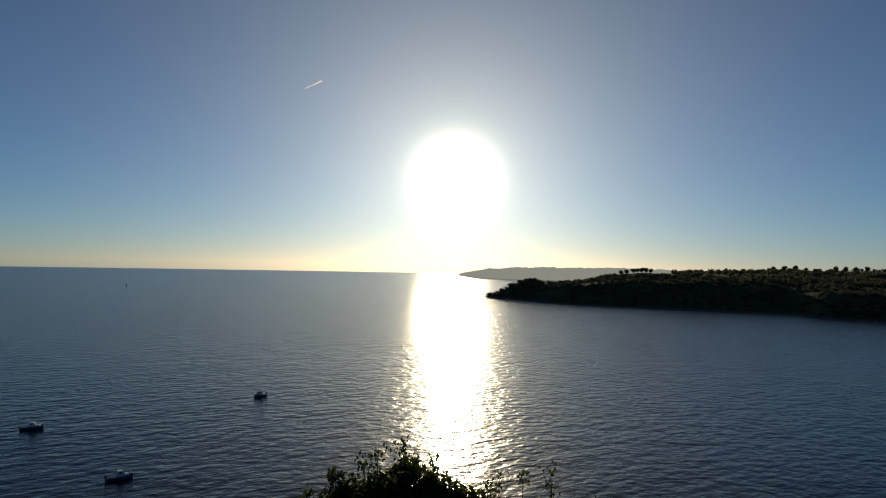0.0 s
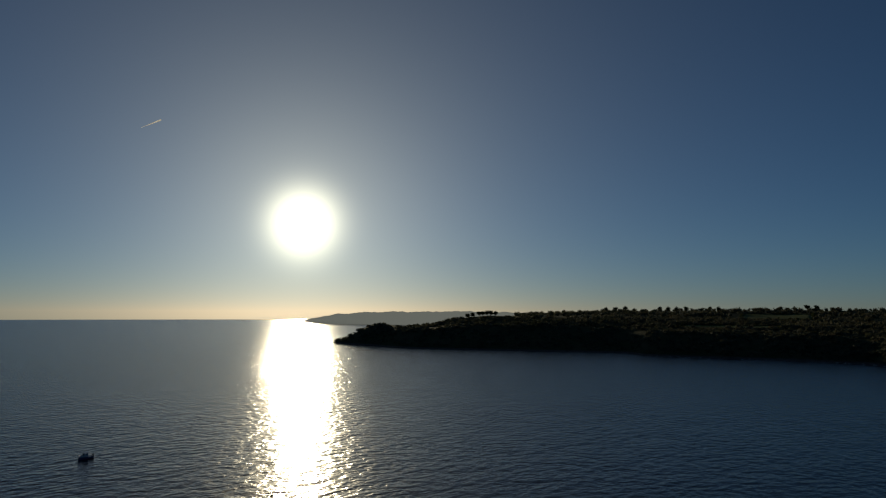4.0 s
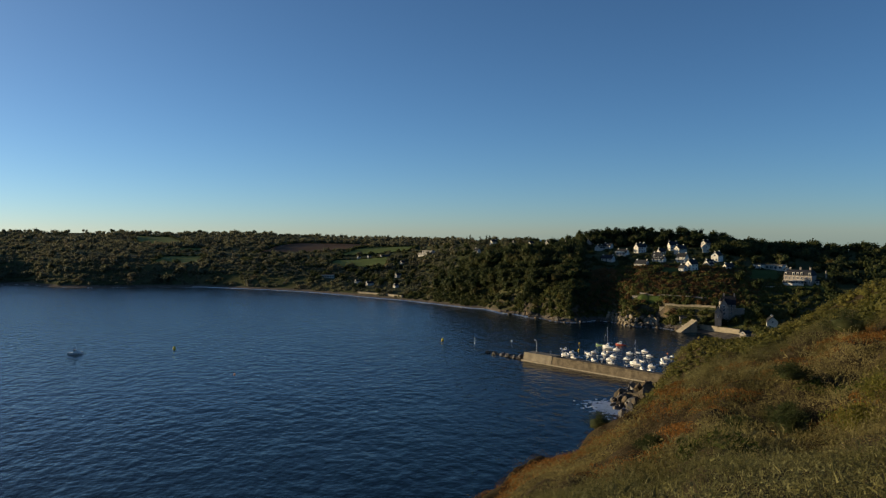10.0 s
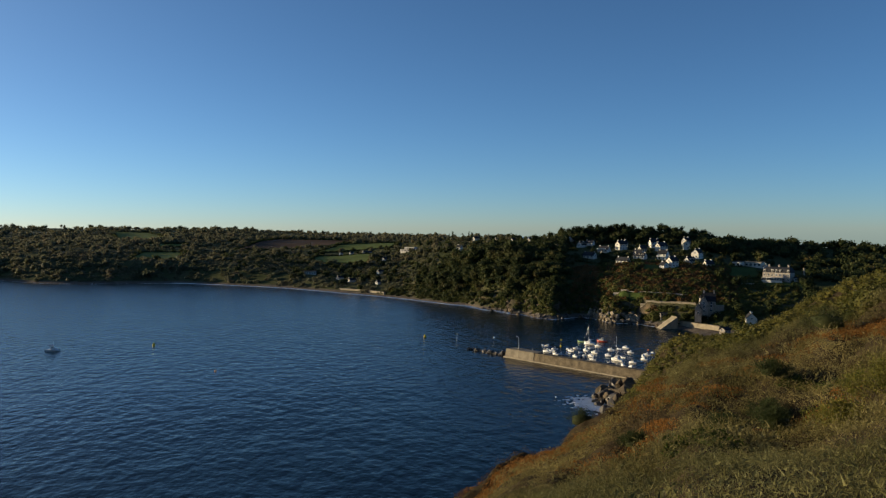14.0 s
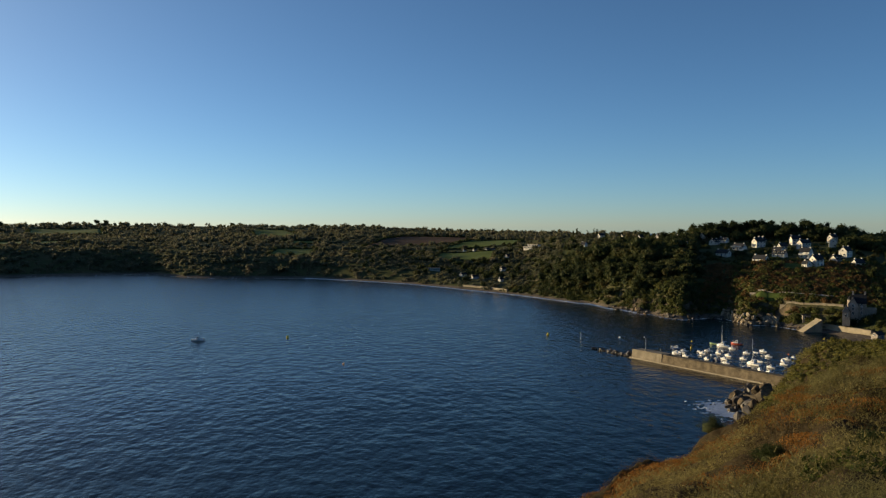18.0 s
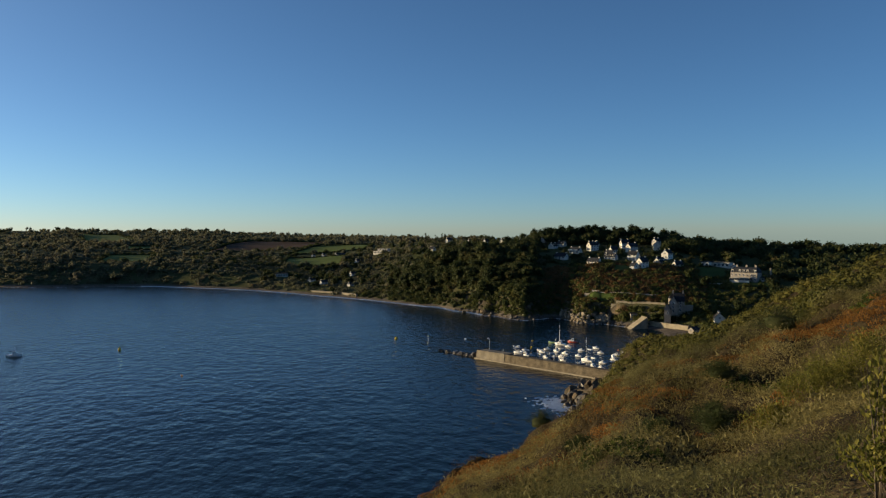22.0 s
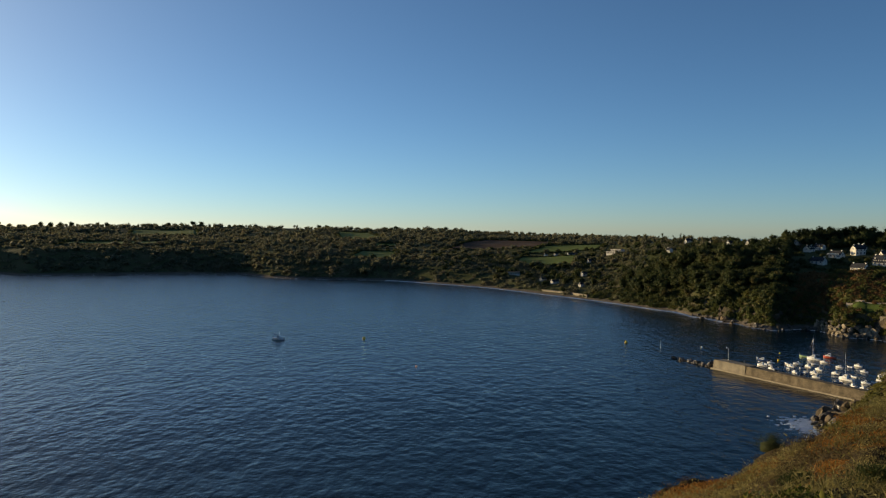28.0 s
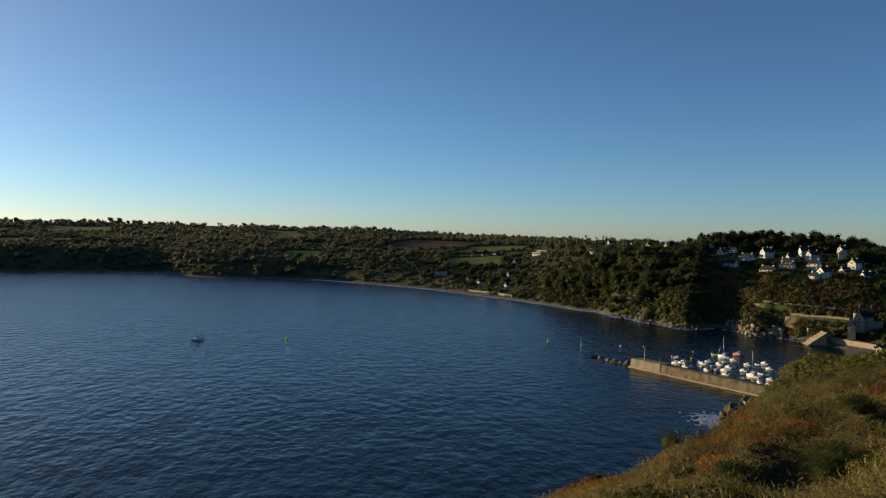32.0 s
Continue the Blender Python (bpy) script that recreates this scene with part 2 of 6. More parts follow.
# ---------------------------------------------------------------- mesh helpers
def mesh_ob(name, verts, faces, material, parent=None, smooth=False, label=""):
    me = bpy.data.meshes.new(name)
    if isinstance(faces, np.ndarray):
        verts = np.asarray(verts, np.float32)
        k = faces.shape[1]
        me.vertices.add(len(verts))
        me.vertices.foreach_set("co", verts.ravel())
        me.loops.add(faces.size)
        me.loops.foreach_set("vertex_index", faces.astype(np.int32).ravel())
        me.polygons.add(len(faces))
        me.polygons.foreach_set("loop_start", np.arange(0, faces.size, k, dtype=np.int32))
        me.update(calc_edges=True)
    else:
        me.from_pydata(verts, [], faces)
    me.materials.append(material)
    if smooth:
        me.polygons.foreach_set("use_smooth", np.ones(len(me.polygons), bool))
    ob = new(name, me)
    if parent is not None:
        ob.parent = parent
    if label:
        ob["label"] = label
    return ob


def part(name, bm, material, parent=None, label="", smooth=False):
    me = bpy.data.meshes.new(name)
    bm.to_mesh(me)
    bm.free()
    me.materials.append(material)
    if smooth:
        me.polygons.foreach_set("use_smooth", np.ones(len(me.polygons), bool))
    ob = new(name, me)
    if parent is not None:
        ob.parent = parent
    if label:
        ob["label"] = label
    return ob


def empty(name, m):
    ob = new(name)
    ob.empty_display_size = 0.5
    ob.matrix_basis = m
    return ob


def add_box(bm, x0, y0, z0, x1, y1, z1, m=None, bevel=0.0):
    r = bmesh.ops.create_cube(bm, size=1.0)
    vs = r["verts"]
    for v in vs:
        v.co = Vector((x0 + (v.co.x + 0.5) * (x1 - x0), y0 + (v.co.y + 0.5) * (y1 - y0), z0 + (v.co.z + 0.5) * (z1 - z0)))
    if bevel:
        es = list({e for v in vs for e in v.link_edges})
        vs = list({v for f in bmesh.ops.bevel(bm, geom=es, offset=bevel, segments=1, affect="EDGES")["faces"] for v in f.verts} | {v for v in vs if v.is_valid})
    if m is not None:
        bmesh.ops.transform(bm, matrix=m, verts=vs)
    return bm


def boxes(*specs, m=None, bevel=0.0):
    bm = bmesh.new()
    for s in specs:
        add_box(bm, *s, m=m, bevel=bevel)
    return bm


def add_tube(bm, a, b, r0, r1=None, seg=6):
    a, b = Vector(a), Vector(b)
    q = (b - a).to_track_quat("Z", "Y").to_matrix().to_4x4()
    m = Matrix.Translation((a + b) / 2) @ q
    bmesh.ops.create_cone(bm, cap_ends=True, segments=seg, radius1=r0, radius2=r0 if r1 is None else r1, depth=(b - a).length, matrix=m)
    return bm


# ---------------------------------------------------------------- terrain
def hashed(ix, iy, seed):
    h = (ix.astype(np.int64) * 374761393 + iy.astype(np.int64) * 668265263 + seed * 1442695) & 0x7FFFFFFF
    h = ((h ^ (h >> 13)) * 1274126177) & 0x7FFFFFFF
    return ((h ^ (h >> 16)) & 0xFFFF) / 65535.0


def vnoise(x, y, seed=0):
    """Smooth value noise, 0 to 1."""
    ix, iy = np.floor(x), np.floor(y)
    fx, fy = x - ix, y - iy
    fx, fy = fx * fx * (3 - 2 * fx), fy * fy * (3 - 2 * fy)
    a, b = hashed(ix, iy, seed), hashed(ix + 1, iy, seed)
    c, d = hashed(ix, iy + 1, seed), hashed(ix + 1, iy + 1, seed)
    return (a * (1 - fx) + b * fx) * (1 - fy) + (c * (1 - fx) + d * fx) * fy


def fbm(x, y, size, octaves=4, seed=0):
    s, amp, tot = 0, 1.0, 0.0
    for o in range(octaves):
        s = s + amp * (vnoise(x / size + 17.3 * o, y / size - 9.1 * o, seed + o) - 0.5)
        tot += amp
        amp *= 0.5
        size *= 0.5
    return s / tot * 2


def table(rows, az, col):
    rows = np.array(rows, float)
    f = lambda a: np.interp(a, rows[:, 0], rows[:, col])
    return (f(az - 0.6) + 2 * f(az - 0.3) + 3 * f(az) + 2 * f(az + 0.3) + f(az + 0.6)) / 9


# the bay's far shore, by bearing from the path: distance of the waterline
SHORE = [(-56.5, 1290), (-56.2, 1280), (-55.2, 1240), (-53.1, 1180), (-51, 1103), (-48.8, 1080), (-46.6, 1060), (-42, 1040), (-37.8, 1022), (-33.5, 1020),
         (-32.3, 962), (-27.7, 939), (-24.2, 934), (-17.6, 910), (-15.6, 845), (-14, 820), (-10.3, 797), (-6, 776), (-2.3, 730), (1.9, 681), (6.2, 619), (9.3, 584),
         (12.8, 541), (15.1, 517), (17.3, 495), (19.4, 464), (23, 451), (25.6, 447), (27.4, 438), (29, 431), (31.1, 422), (32, 417.5), (33.5, 411), (35.1, 403), (36, 398), (40, 384), (180, 384)]
# cliff top: bearing, setback from the waterline, height
BLUFF = [(-56.5, 4, 0.1), (-56.2, 6, 1.5), (-55.2, 16, 6), (-53.1, 60, 20), (-51, 90, 22), (-46.6, 120, 30), (-39.5, 120, 33), (-32, 110, 27), (-21, 110, 24), (-14, 90, 22), (-9, 60, 20),
         (-2.3, 45, 16), (1.9, 40, 11), (6.2, 24, 5), (10.6, 26, 6), (15, 26, 11), (17.5, 24, 14), (19.5, 22, 17), (24, 20, 18), (27, 14, 10), (28.5, 10, 6), (30.5, 8, 3.4), (33.5, 8, 3.0), (37, 12, 3.6), (180, 12, 4)]
# slope behind it, plateau edge, skyline: bearing, distance, height
SLOPE = [(-56.5, 1300, 0.1), (-56.2, 1300, 2), (-55.2, 1275, 10), (-53.6, 1290, 32), (-53.1, 1300, 35), (-51, 1290, 30.5), (-48.8, 1310, 32), (-46.6, 1350, 43), (-44.5, 1400, 49), (-39.5, 1250, 40),
         (-32, 1200, 33), (-27.7, 1150, 29), (-21, 1150, 30), (-14, 1050, 29), (-9, 1020, 25.5), (-2.3, 900, 21), (1.9, 880, 16), (6.2, 850, 12.8), (10.6, 800, 15), (15, 600, 26), (19.5, 540, 33), (24, 535, 34),
         (28, 448, 16.2), (31, 442, 15.5), (34, 430, 12), (37, 420, 9.5), (41, 420, 9), (180, 440, 8)]
PLATEAU = [(-56.5, 1320, -4), (-55.2, 1400, -4), (-53.1, 1450, -4), (-48.8, 1550, 0), (-44.5, 1600, 46), (-39.5, 1400, 46), (-32, 1500, 42), (-27.7, 1500, 38), (-21, 1500, 38), (-14, 1400, 37), (-9, 1300, 36),
           (-2.3, 1250, 33), (1.9, 1200, 30), (6.2, 1150, 31), (10.6, 1100, 32), (15, 850, 35), (19.5, 700, 37), (24, 640, 44), (28, 500, 30), (34, 500, 29), (37, 535, 29.5), (38.8, 492, 24), (41, 490, 22), (180, 560, 19)]
SKYLINE = [(-56.5, 1330, -5), (-53.1, 1500, -5), (-48.8, 1600, -2), (-44.5, 1700, 46), (-39.5, 1800, 48), (-35, 1900, 57), (-27.7, 1900, 60), (-21, 1900, 61), (-14, 1800, 55), (-9, 1800, 52), (-2.3, 1800, 53), (1.9, 1800, 47),
           (6.2, 1700, 41), (10.6, 1500, 40), (15, 1200, 40), (19.5, 900, 42), (24, 680, 47.5), (28, 660, 47), (33, 650, 45), (36, 690, 41.5), (41, 700, 39), (50, 720, 36), (180, 720, 36)]


def shore(az):
    """Distance of the far waterline, with the ribs and gullies of the harbour cliff."""
    rib = np.clip((az - 14) / 3, 0, 1) * np.clip((30 - az) / 2, 0, 1)
    return table(SHORE, az, 1) + rib * 11 * fbm(az, 0 * az + 3.3, 1.7, 2, 91)


def coast(az, r):
    """Height of the land across the bay."""
    r0 = shore(az)
    rb, zb = r0 + table(BLUFF, az, 1), table(BLUFF, az, 2)
    r2, z2 = np.maximum(table(SLOPE, az, 1), rb + 5), table(SLOPE, az, 2)
    r3, z3 = np.maximum(table(PLATEAU, az, 1), r2 + 5), table(PLATEAU, az, 2)
    r4, z4 = np.maximum(table(SKYLINE, az, 1), r3 + 5), table(SKYLINE, az, 2)
    ks = [(r0 - 60, -6 + 0 * az), (r0 - 8, -0.8 + 0 * az), (r0, 0.05 + 0 * az), (r0 + 6, 1.6 + 0 * az), (rb, np.maximum(zb, 1.6)), (r2, z2), (r3, z3), (r4, z4), (r4 + 600, z4 - np.where(az > 20, 70, 25)), (0 * az + 9000, z4 - np.where(az > 20, 420, 160))]
    z = np.full_like(r, -6.0)
    for (ra, za), (rc, zc) in zip(ks, ks[1:]):
        f = np.clip((r - ra) / np.maximum(rc - ra, 0.1), 0, 1)
        z = np.where(r >= ra, za + (zc - za) * f, z)
    inside = np.clip((r - rb) / 60, 0, 1)
    x, y = r * np.sin(np.radians(az)), r * np.cos(np.radians(az))
    z = z + inside * fbm(x, y, 140, 3, 5) * 3.0 * np.clip(z / 15, 0, 1)
    return np.where(az < -56.5, -6.0, z)


# the hillside below the path, by bearing: distance and height along five rays' worth of breaks
HILL = {-180: (3, 54, 60, 62, 200, 66, 600, 60, 900, 50), -100: (2.5, 53.2, 10, 48, 40, 20, 55, 0, 70, -6), -60: (2.5, 53.2, 6, 50.5, 35, 28, 50, 0, 65, -6), 0: (3, 53.2, 20, 45, 45, 31, 60, 18, 78, -6),
        14: (3, 53.4, 20, 46, 50, 35, 72, 27.2, 100, -6), 19: (3, 53.4, 26, 45, 55, 36.9, 68, 33.0, 125, -6), 24: (3, 53.4, 30, 44.9, 60, 36.9, 81, 32.1, 165, -6), 27: (3, 53.4, 30, 45.0, 85, 33.2, 190, 9.0, 222, -6),
        28: (3, 53.4, 30, 45.2, 85, 34.0, 190, 10.4, 232, -6), 29.1: (3, 53.4, 30, 45.2, 90, 34.9, 140, 24.6, 240, -6), 29.8: (3, 53.4, 30, 45.4, 90, 36.9, 140, 29.4, 245, -6), 30.7: (3, 53.4, 30, 45.6, 90, 37.4, 140, 32.2, 250, -4),
        31.5: (3, 53.4, 30, 45.9, 90, 38.4, 140, 34.3, 255, -2)}
HILL.update({33: (3, 53.4, 33, 46.2, 100, 39.4, 145, 34.9, 265, 1), 37: (3, 53.4, 34, 46.2, 70, 43.8, 110, 41.6, 280, 3), 40: (3, 53.4, 34, 46.4, 64, 45.6, 108, 45.4, 260, 5), 44: (3, 53.4, 34, 47.3, 64, 47.6, 108, 49.0, 290, 6),
             47.4: (3, 53.5, 16, 51.3, 34, 49, 104, 51.6, 300, 8), 60: (3, 53.6, 34, 53, 100, 57, 220, 55, 500, 20), 90: (3, 54, 34, 58, 100, 61, 300, 60, 600, 40), 180: (3, 54, 60, 62, 200, 66, 600, 60, 900, 50)})


HILL_AZ, HILL_R = np.arange(-180, 180.1, 0.5), np.concatenate([[0.0], np.geomspace(2, 900, 160)])


def hill_grid():
    keys = np.array(sorted(HILL), float)
    prof = np.array([np.interp(HILL_R, (0,) + HILL[k][0::2], (53.4,) + HILL[k][1::2]) for k in sorted(HILL)])
    g = np.array([np.interp(HILL_AZ, keys, prof[:, j]) for j in range(len(HILL_R))]).T
    k = np.exp(-0.5 * (np.arange(-8, 9) / 1.3) ** 2)
    k /= k.sum()
    pad = np.concatenate([g[-9:-1], g, g[1:9]])
    return np.array([np.convolve(pad[:, j], k, "valid") for j in range(g.shape[1])]).T


HILL_Z = hill_grid()


def rim_at(az):
    """Distance of the lip above the sea cliff."""
    return np.interp(az, (8, 14, 18, 22, 24, 28, 31), (52, 56, 63, 71, 78, 81, 82)) + 2.0 * fbm(az, 0 * az, 3.0, 2, 51)


def lip_bank(az, r):
    """A turf bank along the lip, with a trough behind it."""
    d = r - rim_at(az)
    along = np.clip((az - 12) / 3, 0, 1) * np.clip((30 - az) / 2, 0, 1)
    return along * (0.7 * np.exp(-(d / 2.0) ** 2) - 1.3 * np.exp(-((d + 4.6) / 3.0) ** 2))


def hill(az, r):
    fa = np.clip((az + 180) / 0.5, 0, len(HILL_AZ) - 1.001)
    i = fa.astype(int)
    fr = np.interp(r, HILL_R, np.arange(len(HILL_R)))
    j = np.clip(fr.astype(int), 0, len(HILL_R) - 2)
    a, b = fa - i, fr - j
    z = (HILL_Z[i, j] * (1 - a) + HILL_Z[i + 1, j] * a) * (1 - b) + (HILL_Z[i, j + 1] * (1 - a) + HILL_Z[i + 1, j + 1] * a) * b
    x, y = r * np.sin(np.radians(az)), r * np.cos(np.radians(az))
    return z + lip_bank(az, r) + np.clip((r - 8) / 90, 0, 1) * fbm(x, y, 22, 4, 11) * 0.9 + np.clip((r - 8) / 40, 0, 1) * fbm(x, y, 5, 2, 3) * 0.4 + np.clip((r - 14) / 12, 0, 1) * np.clip((150 - r) / 40, 0, 1) * (np.abs(fbm((x + y) * 0.32, (y - x) * 0.7, 4.6, 2, 19)) * 1.5 - 0.4) + np.clip((r - 14) / 10, 0, 1) * np.clip((170 - r) / 40, 0, 1) * fbm((x + y) * 0.4, (y - x) * 0.75, 2.1, 2, 23) * 0.45 - 0.6 * np.clip((r - 12) / 15, 0, 1) - 400 * np.clip((r - 750) / 400, 0, 1)


def polar(x, y):
    return np.degrees(np.arctan2(x, y)), np.hypot(x, y)


def at(az, r):
    a = np.radians(az)
    return np.sin(a) * r, np.cos(a) * r


def land(x, y):
    """Height of the ground anywhere."""
    x, y = np.atleast_1d(np.asarray(x, float)), np.atleast_1d(np.asarray(y, float))
    az, r = polar(x, y)
    return np.maximum(coast(az, r), hill(az, r))


def ground_z(x, y):
    return float(land(x, y)[0])


def build_ground():
    az = np.concatenate([np.arange(-180, -100, 4.0), np.arange(-100, -62, 1.0), np.arange(-62, -10, 0.45), np.arange(-10, 62, 0.3), np.arange(62, 178, 4.0), [180.0]])
    r = np.concatenate([[0.0, 0.7], np.geomspace(1.5, 300, 330), np.arange(304, 760, 5.0), np.geomspace(764, 2600, 75), [3200, 4950]])
    A, R = np.meshgrid(az, r, indexing="ij")
    a, q = A.ravel(), R.ravel()
    x, y = q * np.sin(np.radians(a)), q * np.cos(np.radians(a))
    z = land(x, y)
    n, k = A.shape
    idx = np.arange(n * k).reshape(n, k)
    f = np.stack([idx[:-1, :-1], idx[:-1, 1:], idx[1:, 1:], idx[1:, :-1]], -1).reshape(-1, 4)[:, ::-1]
    zf = z[f].max(1)
    keep = (zf > -5.5) | (q[f].min(1) < 700)
    ob = mesh_ob("ground", np.stack([x, y, z], 1), np.ascontiguousarray(f[keep]), M_GROUND, smooth=True)
    tagged(ob, "coastal hills with cliffs, heath and farmland round a bay", "ground", kind="structure")
    return ob


def ground_mat():
    m, nt, b = node_mat("hill_ground", 0.95, 0.0, 0.03)
    geo = nt.nodes.new("ShaderNodeNewGeometry")
    sep = nt.nodes.new("ShaderNodeSeparateXYZ")
    nt.links.new(geo.outputs["Position"], sep.inputs[0])
    sepn = nt.nodes.new("ShaderNodeSeparateXYZ")
    nt.links.new(geo.outputs["Normal"], sepn.inputs[0])
    grass = ramp(nt, noise_tex(nt, 0.02, 5, 0.65), [(0.3, (0.045, 0.055, 0.022)), (0.5, (0.065, 0.07, 0.03)), (0.7, (0.095, 0.08, 0.043))])
    rock = ramp(nt, noise_tex(nt, 0.12, 6, 0.7, stretch=(1, 1, 2.8)), [(0.3, (0.035, 0.03, 0.024)), (0.55, (0.10, 0.08, 0.055)), (0.72, (0.22, 0.155, 0.09))])
    steep = ramp(nt, sepn.outputs["Z"], [(0.6, (1, 1, 1)), (0.85, (0, 0, 0))])
    foot = nt.nodes.new("ShaderNodeMapRange")
    foot.inputs["From Min"].default_value, foot.inputs["From Max"].default_value = 9.0, 17.0
    foot.inputs["To Min"].default_value, foot.inputs["To Max"].default_value = 1.0, 0.0
    nt.links.new(sep.outputs["Z"], foot.inputs["Value"])
    c = mix(nt, mix(nt, 1.0, steep, foot.outputs[0], "MULTIPLY"), grass, rock)
    # dark leaf litter and peat under the scrub of the near hill
    away = nt.nodes.new("ShaderNodeVectorMath")
    away.operation = "LENGTH"
    nt.links.new(geo.outputs["Position"], away.inputs[0])
    peat = nt.nodes.new("ShaderNodeMapRange")
    for k, v in (("From Min", 230), ("From Max", 290), ("To Min", 1.0), ("To Max", 0.0)):
        peat.inputs[k].default_value = v
    nt.links.new(away.outputs["Value"], peat.inputs["Value"])
    soil = ramp(nt, noise_tex(nt, 0.5, 5, 0.7), [(0.3, (0.022, 0.016, 0.009)), (0.7, (0.055, 0.042, 0.022))])
    c = mix(nt, peat.outputs[0], c, mix(nt, mix(nt, 1.0, steep, foot.outputs[0], "MULTIPLY"), soil, rock))
    low = nt.nodes.new("ShaderNodeMapRange")
    low.inputs["From Min"].default_value, low.inputs["From Max"].default_value = 1.6, 2.6
    low.inputs["To Min"].default_value, low.inputs["To Max"].default_value = 1.0, 0.0
    nt.links.new(sep.outputs["Z"], low.inputs["Value"])
    c = mix(nt, low.outputs[0], c, ramp(nt, noise_tex(nt, 0.3, 5, 0.7), [(0.3, (0.06, 0.052, 0.045)), (0.7, (0.16, 0.135, 0.11))]))
    fine = noise_tex(nt, 1.3, 4, 0.7)
    c = mix(nt, 0.6, c, ramp(nt, fine, [(0.25, (0.3, 0.3, 0.3)), (0.75, (0.7, 0.7, 0.7))]), "OVERLAY")
    nt.links.new(c, b.inputs["Base Color"])
    bump(nt, b, fine, 0.8, 0.5)
    return m


M_GROUND = ground_mat()
ground = build_ground()


def build_sea():
    az = np.radians(np.arange(0, 360.1, 3.0))
    r = np.geomspace(20, 4950, 40)
    A, R = np.meshgrid(az, r, indexing="ij")
    n, k = A.shape
    idx = np.arange(n * k).reshape(n, k)
    f = np.stack([idx[:-1, :-1], idx[1:, :-1], idx[1:, 1:], idx[:-1, 1:]], -1).reshape(-1, 4)
    v = np.stack([(R * np.cos(A)).ravel(), (R * np.sin(A)).ravel(), 0 * A.ravel()], 1)
    c = v[f].mean(1)
    a, q = polar(c[:, 0], c[:, 1])
    f = f[~((a > 32) & (q > 520))]
    ob = mesh_ob("water", v, f, M_SEA)
    return tagged(ob, "calm blue sea with small ripples filling the bay", "sea", kind="structure")


build_sea()


# far headland behind the nearer one, a distant silhouette paled by haze emission
FAR_LAND = [(-58.6, 3700, 1), (-58.3, 3600, 20), (-57.9, 3400, 19), (-57, 3200, 33), (-55.3, 3100, 46), (-53, 3050, 52), (-50, 3000, 53), (-45, 2950, 54), (-41, 2950, 50), (-38, 2950, 47), (-34, 2950, 40)]


def build_far():
    m, nt, b = node_mat("far_land", 1.0, 0.0, 0.0)
    c = ramp(nt, noise_tex(nt, 0.01, 4, 0.6), [(0.3, (0.03, 0.035, 0.03)), (0.7, (0.06, 0.06, 0.045))])
    nt.links.new(c, b.inputs["Base Color"])
    # grey emission stands in for the haze in front of the headland
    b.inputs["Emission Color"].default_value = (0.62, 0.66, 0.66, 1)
    b.inputs["Emission Strength"].default_value = FAR_HAZE_GLOW
    az = np.arange(-58.6, -34, 0.04)
    r0, zt = table(FAR_LAND, az, 1), table(FAR_LAND, az, 2)
    tops = zt + np.clip(zt / 40, 0, 1) * (fbm(az, 0 * az, 0.5, 4, 21) * 5 + 1)
    rows = [(r0, -3 + 0 * az), (r0 + 5, zt * 0.25), (r0 + 60, zt * 0.7), (r0 + 250, tops), (r0 + 500, tops - 20)]
    v = np.concatenate([np.stack([q * np.sin(np.radians(az)), q * np.cos(np.radians(az)), z], 1) for q, z in rows])
    n = len(az)
    idx = np.arange(n * len(rows)).reshape(len(rows), n)
    f = np.stack([idx[:-1, :-1], idx[:-1, 1:], idx[1:, 1:], idx[1:, :-1]], -1).reshape(-1, 4)
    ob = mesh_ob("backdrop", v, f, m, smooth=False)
    tagged(ob, "distant wooded headland, its evening haze a glow in the material", "headland", kind="structure")


FAR_HAZE_GLOW = 0.42
build_far()


# ---------------------------------------------------------------- harbour
M_PAINT_RED = mat("red_hull", [(0.35, 0.05, 0.03), (0.5, 0.09, 0.05)], 1.0, 0.35, 8, 0.05, 0.01, spec=0.5)
M_PAINT_GREEN = mat("green_hull", [(0.18, 0.28, 0.12), (0.3, 0.4, 0.2)], 1.0, 0.35, 8, 0.05, 0.01, spec=0.5)
M_PAINT_BLUE = mat("blue_hull", [(0.02, 0.05, 0.14), (0.05, 0.1, 0.22)], 1.0, 0.35, 8, 0.05, 0.01, spec=0.5)
M_DARK = mat("dark_fittings", [(0.02, 0.02, 0.022), (0.05, 0.05, 0.055)], 2.0, 0.5, 6, 0.1, 0.01)
M_ALU = mat("grey_metal", [(0.35, 0.36, 0.37), (0.5, 0.5, 0.5)], 1.0, 0.4, 8, 0.05, 0.01, metal=0.8)
M_YELLOW = mat("yellow_buoy", [(0.6, 0.38, 0.03), (0.75, 0.5, 0.05)], 1.0, 0.5, 6, 0.1, 0.01)
M_ORANGE = mat("orange_buoy", [(0.55, 0.12, 0.02), (0.7, 0.2, 0.04)], 1.0, 0.5, 6, 0.1, 0.01)
M_CREAM = mat("cream_stone", [(0.19, 0.16, 0.11), (0.30, 0.255, 0.185)], 0.4, 0.9, 10, 0.4, 0.04)
M_BARK = mat("tree_bark", [(0.04, 0.03, 0.022), (0.09, 0.07, 0.05)], 1.2, 0.95, 6, 0.8, 0.05)

PIER_A, PIER_B = Vector((101.0, 294.5, 0)), Vector((139, 225, 0))


